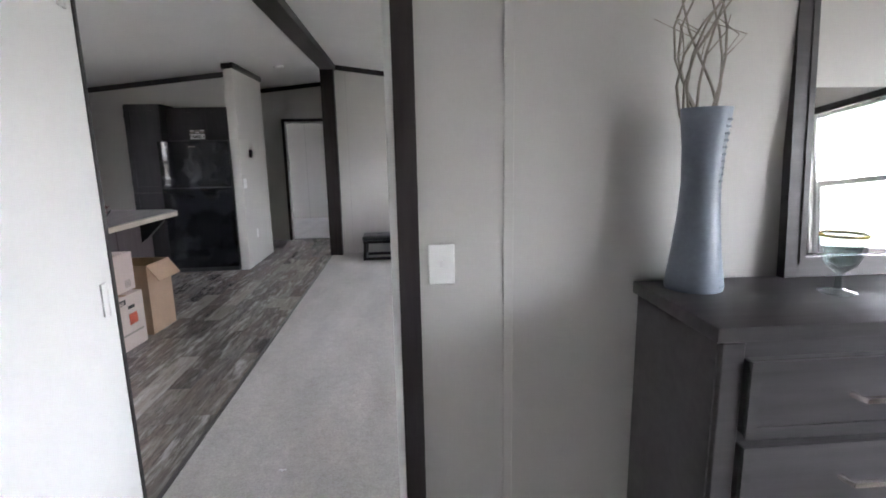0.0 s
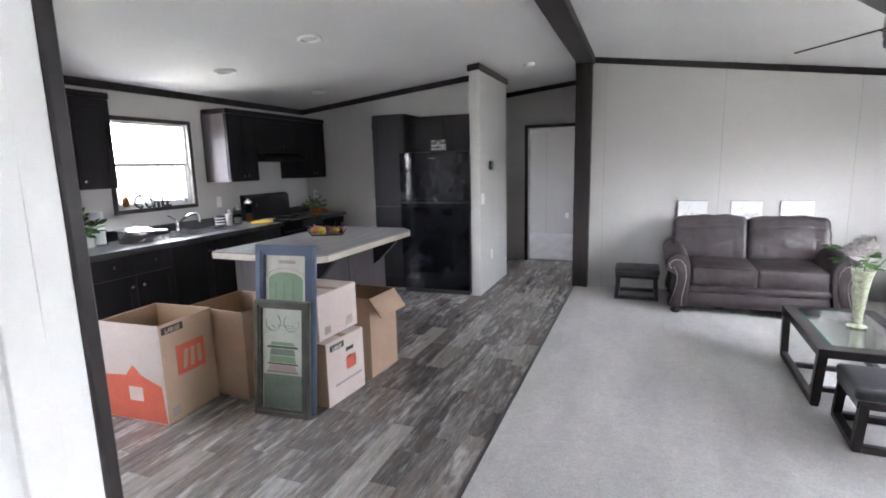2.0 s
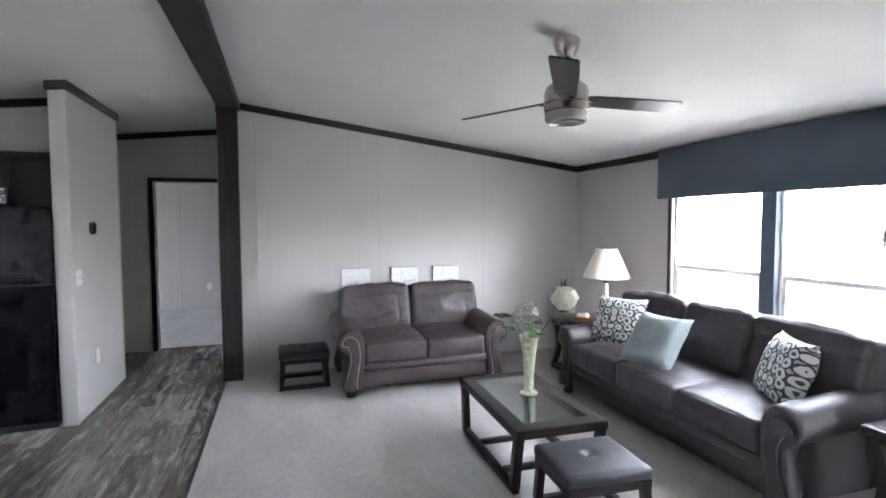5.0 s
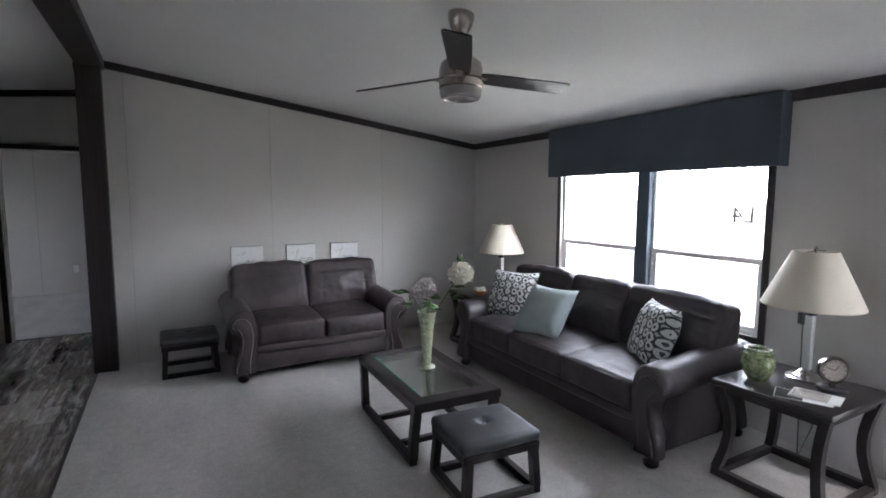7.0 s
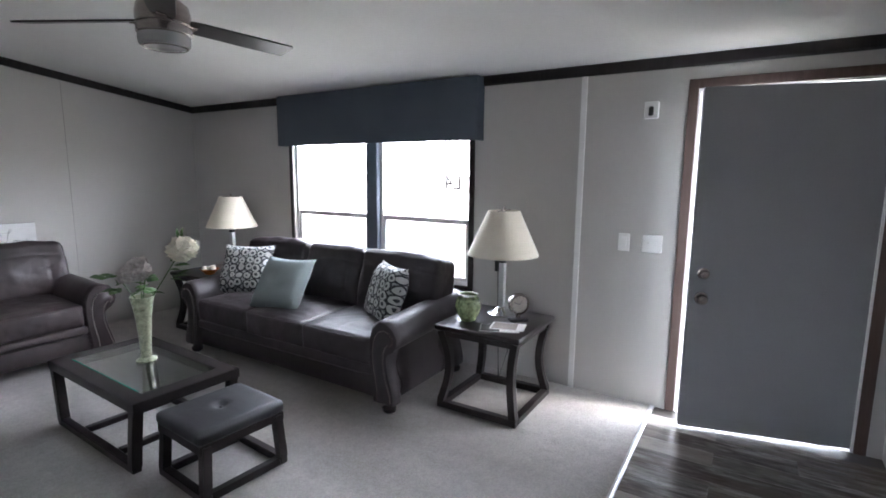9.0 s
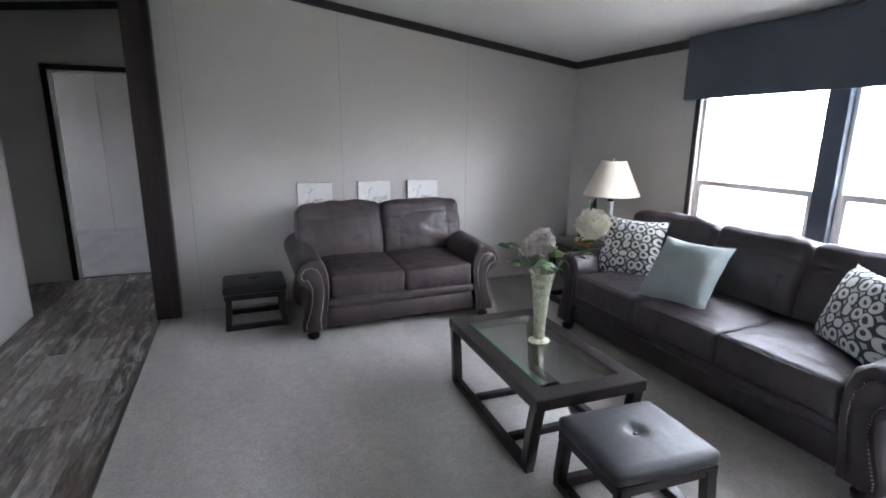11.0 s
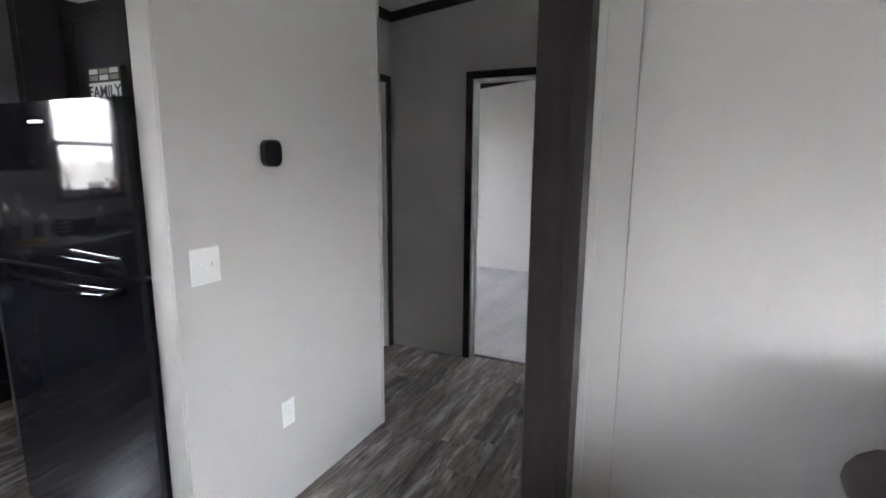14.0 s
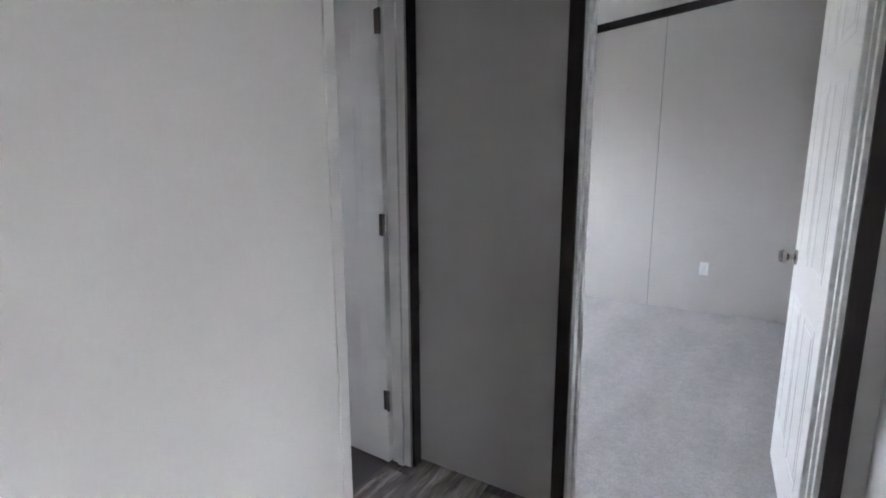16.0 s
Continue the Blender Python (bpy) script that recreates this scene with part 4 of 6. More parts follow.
def potted(name, m, label, pot_r, pot_h, count, reach, size, seed, pot_mat=WHITE, leaf_mat=LEAF):
    rng = random.Random(seed)
    t = thing(name, m, label, "plant")
    part("pot", lathe([(0, 0), (pot_r * 0.75, 0), (pot_r, pot_h), (pot_r * 0.88, pot_h), (pot_r * 0.8, pot_h * 0.85), (0, pot_h * 0.85)], 20), pot_mat, t, "", True)
    spots, stems = [], bmesh.new()
    for _ in range(count):
        a, e = rng.uniform(0, math.tau), rng.uniform(0.2, 1.4)
        d = Vector((math.cos(a) * math.cos(e), math.sin(a) * math.cos(e), math.sin(e)))
        p = Vector((0, 0, pot_h * 0.85)) + d * reach * rng.uniform(0.3, 1)
        spots.append((p, d + Vector((0, 0, rng.uniform(-0.8, 0.2)))))
        sweep([(0, 0, pot_h * 0.8), p * 0.55 + Vector((0, 0, 0.02)), p], 0.0018, bm=stems, seg=4)
    part("stems", stems, leaf_mat, t)
    part("foliage", leaves(spots, size, rng), leaf_mat, t)
    return t


potted("potted_plant", pose(XW + 0.26, 2.24, 0.911), "leafy green plant in a white pot on the counter", 0.07, 0.12, 170, 0.21, 0.075, 5)
decor = potted("autumn_arrangement", pose(XW + 0.30, 5.36, 0.911), "small autumn arrangement with orange pumpkins and green leaves", 0.06, 0.07, 46, 0.17, 0.07, 9, PUMPKIN)
for x, y, r in ((0.10, -0.12, 0.05), (0.14, 0.03, 0.04), (0.03, 0.14, 0.045)):
    part("pumpkin", lathe([(0, 0.002), (r * 0.6, 0.0), (r, r * 0.55), (r * 0.85, r * 1.1), (r * 0.2, r * 1.25), (r * 0.1, r * 1.6), (0, r * 1.6)], 14, centre=(x, y)), PUMPKIN, decor, "orange pumpkin", True)

sill_z = KWIN[2] + 0.001
letters = text_bm("OFFEE", 0.104, 0.012, bold=0.001)
for v in letters.verts:
    v.co.x += 0.05
capital = text_bm("C", 0.135, 0.012, bold=0.001)
for v in capital.verts:
    v.co.x -= 0.158
spare = bpy.data.meshes.new("capital")
capital.to_mesh(spare)
capital.free()
letters.from_mesh(spare)
bpy.data.meshes.remove(spare)
for v in letters.verts:
    v.co.z *= 1.4
single("coffee_sign", letters, INK, "dark cut-out letters spelling a word on the sill", "sign", m=pose(XW - 0.017, 3.20, KWIN[2] + 0.0035, 0, 0, 90))
single("sill_ornament", lathe([(0, 0), (0.03, 0), (0.035, 0.03), (0.03, 0.07), (0.012, 0.1), (0, 0.105)], 16), PUMPKIN, "small orange ornament on the window sill", "ornament", smooth=True, m=pose(XW - 0.035, 2.93, sill_z + 0.028))
bud = thing("bud_vase", pose(XW - 0.035, 3.58, sill_z + 0.028), "small vase with a dry twig on the window sill", "vase")
part("vessel", lathe([(0, 0), (0.022, 0), (0.028, 0.03), (0.012, 0.06), (0.014, 0.075)], 14), CERAMIC, bud, "", True)
tw = bmesh.new()
for a in range(6):
    sweep([(0, 0, 0.06), (0.004 * a - 0.01, 0.012 * (a - 3), 0.14), (0.004 * a - 0.01, 0.022 * (a - 3), 0.2 + 0.02 * (a % 3))], 0.002, bm=tw, seg=4)
part("twig", tw, TWIG, bud)


def wall_plate(name, m, w, h, kind, label, material=WHITE):
    """A switch or socket plate, face towards local -y, centred."""
    t = thing(name, m, label, "switch" if "switch" in name else "outlet")
    part("plate", box((-w / 2, -0.006, -h / 2), (w / 2, 0, h / 2), 0.003), material, t)
    n = max(1, round(w / 0.058))
    for i in range(n):
        x = (i - (n - 1) / 2) * 0.046
        if kind == "toggle":
            part("toggle", box((x - 0.005, -0.018, -0.004), (x + 0.005, -0.005, 0.012), 0.002), material, t)
        elif kind == "rocker":
            part("rocker", box((x - 0.016, -0.010, -0.033), (x + 0.016, -0.005, 0.033), 0.002), material, t)
        else:
            for z in (-0.02, 0.02):
                part("socket", box((x - 0.013, -0.008, z - 0.014), (x + 0.013, -0.005, z + 0.014), 0.004), material, t)
        for z in (-h / 2 + 0.014, h / 2 - 0.014):
            part("screw", lathe([(0.003, 0), (0.003, 0.002), (0, 0.0022)], 8), material, t, "", False, pose(x, -0.006, z, 90))
    return t


for y in (4.0, 2.45):
    wall_plate("outlet", pose(XW, y, 1.165, 0, 0, 90), 0.07, 0.115, "socket", "white double outlet above the counter")
wall_plate("outlet", pose(-3.66, 5.62, 1.15), 0.07, 0.115, "socket", "white double outlet above the counter")

# island
isl = thing("kitchen_island", pose(0, 0, 0), "kitchen island with a grey plank-look top and dark sides", "island")
part("body", box((-2.28, 2.60, 0.0), (-1.70, 3.92, 0.872), 0.003), ISLAND, isl)
shape = [(-2.36, 2.47), (-1.50, 2.45), (-1.405, 2.56), (-1.40, 3.88), (-1.54, 4.02), (-2.30, 4.02)]
part("top", prism(shape, 0.9125, 0.922, "z"), ISLTOP, isl, "grey wood-look laminate top")
part("top_edge", prism([(x * 1.0, y) for x, y in shape], 0.868, 0.912, "z"), ISLEDGE, isl, "pale wooden edge band")
for y in (2.72, 3.72):
    part("bracket", prism([(-1.70, 0.62), (-1.70, 0.867), (-1.47, 0.867), (-1.47, 0.83), (-1.64, 0.66)], y - 0.03, y + 0.03), CABINET, isl, "dark corbel under the overhang")
part("corner_post", box((-1.715, 2.585, 0), (-1.685, 2.615, 0.867), 0.003), ISLAND, isl)
for y0, y1 in ((2.64, 3.25), (3.27, 3.88)):
    part("side_panel", slab("x", -1.70, -1.694, y0, y1, 0.10, 0.80, []), ISLAND, isl)

rng = random.Random(3)
tray = thing("fruit_tray", pose(-2.0, 3.44, 0.9225, 0, 0, 28), "dark tray heaped with autumn gourds and leaves", "tray")
part("dish", prism([(-0.17, 0.055), (-0.13, 0.002), (0.13, 0.002), (0.17, 0.055), (0.16, 0.055), (0.125, 0.012), (-0.125, 0.012), (-0.16, 0.055)], -0.09, 0.09), BLACK, tray)
for i, (mat_, r) in enumerate(((PUMPKIN, 0.042), (PUMPKIN, 0.036), (YELLOW, 0.038), (PURPLE, 0.035), (PUMPKIN, 0.03), (YELLOW, 0.028), (PURPLE, 0.03))):
    x, y = -0.10 + 0.034 * i, rng.uniform(-0.045, 0.045)
    part("gourd", lathe([(0, 0), (r * 0.7, r * 0.1), (r, r * 0.7), (r * 0.75, r * 1.3), (r * 0.2, r * 1.6), (r * 0.12, r * 2.0), (0, r * 2.0)], 14), mat_, tray, "", True, pose(x, y, 0.016 + 0.012 * (i % 2), rng.uniform(-30, 30), rng.uniform(-40, 40)))
part("autumn_leaves", leaves([((rng.uniform(-0.16, 0.16), rng.uniform(-0.08, 0.08), rng.uniform(0.05, 0.08)), (rng.uniform(-1, 1), rng.uniform(-1, 1), 0.2)) for _ in range(34)], 0.05, rng), PURPLE, tray)

# tall cabinet, refrigerator and the cabinet over it
pantry = thing("pantry_cabinet", pose(-2.49, 5.22, 0), "tall dark espresso pantry cabinet", "cabinet")
part("body", box((0, 0.0, 0), (0.43, 0.398, 2.12), 0.002), CABINET, pantry)
for z0, z1 in ((0.10, 1.02), (1.04, 2.10)):
    d = part("cabinet_door", box((0.006, -0.019, z0), (0.424, -0.001, z1), 0.002), CABINET, pantry)
    part("door_frame", slab("y", -0.025, -0.0185, 0.006, 0.424, z0, z1, [(0.065, 0.365, z0 + 0.06, z1 - 0.06)]), CABINET, d)
    for z in (z0 + 0.12, z1 - 0.12):
        part("hinge", box((-0.004, -0.02, z - 0.02), (0.006, -0.002, z + 0.02), 0.001), NICKEL, d, "small bright hinge")
over = thing("wall_cabinet", pose(-2.055, 5.40, 0), "dark espresso cabinet above the refrigerator", "cabinet", "kitchen wall cabinets")
part("body", box((0, 0, 1.668), (0.85, 0.218, 2.09), 0.002), CABINET, over)
for x0, x1 in ((0.005, 0.423), (0.427, 0.845)):
    d = part("cabinet_door", box((x0, -0.019, 1.676), (x1, -0.001, 2.08), 0.002), CABINET, over)
    part("door_frame", slab("y", -0.025, -0.0185, x0, x1, 1.676, 2.08, [(x0 + 0.055, x1 - 0.055, 1.731, 2.025)]), CABINET, d)
fridge = thing("refrigerator", pose(-2.05, 5.025, 0, 0, 0, 2.2), "glossy black top-freezer refrigerator", "refrigerator")
part("body", box((0, 0.065, 0.02), (0.835, 0.58, 1.65), 0.006), BLACK, fridge)
for z0, z1, nm in ((0.06, 1.075, "door"), (1.09, 1.655, "freezer_door")):
    bm = bmesh.new()
    n = 12
    rows = []
    for z in (z0, z1):
        rows.append([bm.verts.new((0.835 * i / n, 0.007 * ((2 * i / n - 1) ** 4), z)) for i in range(n + 1)] + [bm.verts.new((0.835, 0.06, z)), bm.verts.new((0, 0.06, z))])
    k = n + 3
    for i in range(k):
        bm.faces.new((rows[0][i], rows[0][(i + 1) % k], rows[1][(i + 1) % k], rows[1][i]))
    bm.faces.new(rows[0][::-1])
    bm.faces.new(rows[1])
    bmesh.ops.recalc_face_normals(bm, faces=bm.faces)
    part(nm, bm, BLACKGLOSS, fridge, "", True)
for zs, nm in (((1.10, 1.13), "freezer_handle"), ((1.05, 1.02), "handle")):
    part(nm, sweep([(0.03, 0.0, zs[0]), (0.06, -0.032, zs[1]), (0.42, -0.045, zs[1] - 0.01 * (1 if zs[0] < 1.08 else -1)), (0.70, -0.032, zs[1]), (0.76, 0.0, zs[0])], 0.016, 0.014), BLACKGLOSS, fridge)
part("badge", box((0.36, -0.004, 1.585), (0.44, 0.002, 1.593)), NICKEL, fridge, "small bright badge")
part("grille", box((0.01, 0.03, 0.0), (0.825, 0.07, 0.055), 0.003), BLACK, fridge)
fam = thing("family_sign", pose(-1.66, 5.30, 1.652), "small grey sign block lettered family on the refrigerator", "sign")
part("block", box((-0.1, -0.012, 0.0), (0.1, 0.012, 0.155), 0.002), INK, fam)
part("panel", box((-0.095, -0.0135, 0.035), (0.095, -0.0125, 0.098)), PAPER, fam, "pale lettered panel")
part("lettering", text_bm("FAMILY", 0.060, 0.0006, bold=0.0008), INK, fam, "", False, pose(0, -0.0145, 0.045))
for k in range(3):
    for z in (0.107, 0.130):
        part("small_picture", box((-0.088 + 0.062 * k, -0.0135, z), (-0.036 + 0.062 * k, -0.0125, z + 0.018)), INKPALE if (k + int(z * 1000)) % 2 else FROST, fam)


# ---- boxes and pictures by the island ----
def carton(m, w, d, h, label, mat_=CARD, is_open=False, t=0.005, front=None, right=None):
    """A cardboard box, centred on x and y; front face -y, right face +x."""
    c = thing("cardboard_box", m, label, "box", "moving boxes")
    if is_open:
        part("wall", box((-w / 2, -d / 2, 0), (w / 2, -d / 2 + t, h), 0.001), front or mat_, c)
        part("wall", box((-w / 2, d / 2 - t, 0), (w / 2, d / 2, h), 0.001), mat_, c)
        part("wall", box((-w / 2, -d / 2 + t, 0), (-w / 2 + t, d / 2 - t, h), 0.001), mat_, c)
        part("wall", box((w / 2 - t, -d / 2 + t, 0), (w / 2, d / 2 - t, h), 0.001), right or mat_, c)
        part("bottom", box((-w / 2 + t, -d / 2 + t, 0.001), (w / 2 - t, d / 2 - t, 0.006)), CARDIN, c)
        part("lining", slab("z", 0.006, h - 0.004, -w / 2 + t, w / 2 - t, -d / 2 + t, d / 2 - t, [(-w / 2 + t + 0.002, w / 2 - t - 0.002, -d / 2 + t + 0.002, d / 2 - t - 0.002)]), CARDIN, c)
    else:
        part("body", box((-w / 2, -d / 2, 0), (w / 2, d / 2, h), 0.003), mat_, c)
        part("tape", box((-w / 2 + 0.01, -0.025, h), (w / 2 - 0.01, 0.025, h + 0.0008)), CARDIN, c)
    return c


def print_on(c, face, w, d, u0, u1, z0, z1, material, name="print", off=0.0009):
    if face == "right":
        part(name, box((w / 2, u0, z0), (w / 2 + off, u1, z1)), material, c)
    else:
        part(name, box((u0, -d / 2 - off, z0), (u1, -d / 2, z1)), material, c)


def words_on(c, face, w, d, u, z, text, size, material, off=0.0018):
    m = pose(w / 2 + off, u, z, 0, 0, 90) if face == "right" else pose(u, -d / 2 - off, z)
    part("lettering", text_bm(text, size, 0.0003, bold=0.001), material, c, "", False, m)


W, D, H = 0.47, 0.42, 0.62
b1 = carton(pose(-2.262, 1.885, 0.001, 0, 0, 3), W, D, H, "large open cardboard box with orange and white print", CARD, True, front=CARDW)
part("print", prism([(-W / 2 + 0.003, 0.004), (W / 2 - 0.003, 0.004), (W / 2 - 0.02, 0.24), (0.06, 0.30), (0.0, 0.36), (-0.06, 0.29), (-W / 2 + 0.003, 0.28)], -D / 2 - 0.001, -D / 2), ORANGE, b1, "orange printed patch")
print_on(b1, "front", W, D, -0.05, 0.06, 0.13, 0.22, CARDW, "pale_mark", 0.0018)
print_on(b1, "right", W, D, -0.10, 0.12, 0.27, 0.46, ORANGE)
for k in range(3):
    part("pale_mark", prism([(-0.06 + 0.06 * k, 0.30), (-0.03 + 0.06 * k, 0.30), (-0.01 + 0.05 * k, 0.42), (-0.04 + 0.05 * k, 0.42)], W / 2 + 0.001, W / 2 + 0.0018, "x"), CARD, b1)
print_on(b1, "right", W, D, -0.19, -0.03, 0.555, 0.60, INK)
words_on(b1, "right", W, D, -0.11, 0.563, "LARGE", 0.036, CARD)
print_on(b1, "right", W, D, -0.17, -0.11, 0.03, 0.09, INKPALE)
W, D, H = 0.50, 0.46, 0.60
carton(pose(-2.02, 2.36, 0.001, 0, 0, -4), W, D, H, "open brown cardboard box", CARD, True)
carton(pose(-1.60, 2.42, 0.001, 0, 0, 4), 0.28, 0.40, 0.42, "closed brown cardboard box", CARD)
W, D, H = 0.40, 0.39, 0.425
b3 = carton(pose(-1.385, 2.392, 0.001, 0, 0, -5), W, D, H, "cardboard box with a handle slot and small orange print", CARDW)
print_on(b3, "right", W, D, -0.16, -0.02, 0.36, 0.40, INK)
words_on(b3, "right", W, D, -0.09, 0.366, "LARGE", 0.032, CARDW)
print_on(b3, "right", W, D, 0.0, 0.10, 0.19, 0.275, ORANGE)
part("handle_slot", box((W / 2, 0.0, 0.315), (W / 2 + 0.001, 0.08, 0.34), 0.0003), INK, b3, "dark handle slot")
print_on(b3, "right", W, D, -0.12, 0.16, 0.115, 0.13, INKPALE)
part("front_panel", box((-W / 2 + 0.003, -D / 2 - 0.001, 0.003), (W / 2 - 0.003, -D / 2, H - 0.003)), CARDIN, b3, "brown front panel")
W, D, H = 0.40, 0.42, 0.30
b5 = carton(pose(-1.45, 2.42, 0.427, 0, 0, -3), W, D, H, "closed pale cardboard box stacked on another", CARDW)
print_on(b5, "right", W, D, -0.15, -0.09, 0.03, 0.08, INKPALE)
for k in range(4):
    print_on(b5, "right", W, D, 0.08 + 0.02 * k, 0.09 + 0.02 * k, 0.03, 0.09, INKPALE, "arrow_mark")
W, D, H = 0.42, 0.37, 0.59
b4 = carton(pose(-1.37, 2.87, 0.001, 0, 0, -3), W, D, H, "tall open cardboard box with a flap folded out", CARD, True)
part("flap", prism([(0.0, 0.0), (0.085, -0.135), (0.090, -0.132), (0.004, 0.004)], -D / 2, D / 2 - 0.02), CARD, b4, "cardboard flap folded outwards", False, pose(W / 2, 0, H - 0.002, 0, -4, 0))
part("flap", prism([(0.0, 0.0), (0.03, -0.16), (0.034, -0.16), (0.004, 0.0)], -W / 2 + 0.02, W / 2 - 0.02, "x"), CARD, b4, "cardboard flap folded down behind", False, pose(0, D / 2, H - 0.002))


def picture(m, w, h, frame_w, frame_mat, label):
    """A framed print standing on z = 0, face -y, centred on x."""
    p = thing("framed_picture", m, label, "picture")
    bm = slab("y", -0.012, 0.016, -w / 2, w / 2, 0, h, [(-w / 2 + frame_w, w / 2 - frame_w, frame_w, h - frame_w)])
    part("frame", bm, frame_mat, p)
    part("frame_lip", slab("y", -0.022, -0.0125, -w / 2 + 0.006, w / 2 - 0.006, 0.006, h - 0.006, [(-w / 2 + frame_w * 0.62, w / 2 - frame_w * 0.62, frame_w * 0.62, h - frame_w * 0.62)]), frame_mat, p)
    part("print", box((-w / 2 + frame_w - 0.004, 0.004, frame_w - 0.004), (w / 2 - frame_w + 0.004, 0.010, h - frame_w + 0.004)), PALEPRINT, p)
    return p


pb = picture(pose(-1.455, 2.07, 0.001, -7, 0, 5), 0.42, 1.05, 0.065, BLUEFRAME, "tall botanical print in a blue-grey wooden frame")
arch = [(-0.122, 0.62), (0.122, 0.62), (0.122, 0.83)] + [(0.122 * math.cos(a * math.pi / 10), 0.83 + 0.05 * math.sin(a * math.pi / 10)) for a in range(1, 10)] + [(-0.122, 0.83)]
part("painted_arch", prism(arch, 0.0015, 0.0035), LEAFGREEN, pb, "green painted arch")
for x in (-0.07, -0.01, 0.055):
    part("painted_light", box((x - 0.006, 0.0003, 0.64), (x + 0.006, 0.0013, 0.82)), DARKGREEN, pb)
rim = [(0.135 * math.cos(a * math.pi / 12), 0.002, 0.845 + 0.06 * math.sin(a * math.pi / 12)) for a in range(13)]
part("painted_rim", sweep(rim, 0.012, 0.003), PINKPRINT, pb)
part("painted_band", box((-0.05, 0.001, 0.935), (0.07, 0.0035, 0.955)), PINKPRINT, pb)
pg = picture(pose(-1.43, 2.005, 0.001, -7, 0, 5), 0.385, 0.72, 0.05, GREENFRAME, "framed print of an urn and vines in a grey-green frame")
part("painted_ground", box((-0.135, 0.0015, 0.05), (0.135, 0.0035, 0.26)), DARKGREEN, pg, "dark green painted ground")
part("painted_field", box((-0.139, 0.0025, 0.26), (0.139, 0.0038, 0.665)), SAGE, pg)
for z0, z1, w, mat_ in ((0.268, 0.285, 0.115, INKPALE), (0.288, 0.318, 0.10, PINKPRINT), (0.322, 0.33, 0.112, INK), (0.334, 0.375, 0.095, LEAFGREEN), (0.38, 0.42, 0.09, DARKGREEN), (0.424, 0.438, 0.112, GREENFRAME), (0.442, 0.462, 0.085, LEAFGREEN)):
    part("painted_urn", prism([(-w, z0), (w, z0), (w * 0.9, z1), (-w * 0.9, z1)], 0.0005, 0.0022), mat_, pg)
bm = bmesh.new()
for s in (-1, 1):
    for r, turn in ((0.052, 4.4), (0.033, 3.6)):
        sweep([(s * (0.012 + r * (1 + math.cos(a * turn / 14 + 2.2))), 0.001, 0.585 + 1.1 * r * math.sin(a * turn / 14 + 2.2)) for a in range(15)], 0.005, 0.002, bm=bm)
sweep([(0.09 * math.sin(a * 0.5 - 2.5), 0.001, 0.548 + 0.02 * math.cos(a * 0.5 - 2.5)) for a in range(11)], 0.005, 0.002, bm=bm)
part("painted_scroll", bm, DARKGREEN, pg)


# ---- seating ----
def smooth_step(a, b, x):
    f = max(0.0, min(1.0, (x - a) / (b - a)))
    return f * f * (3 - 2 * f)


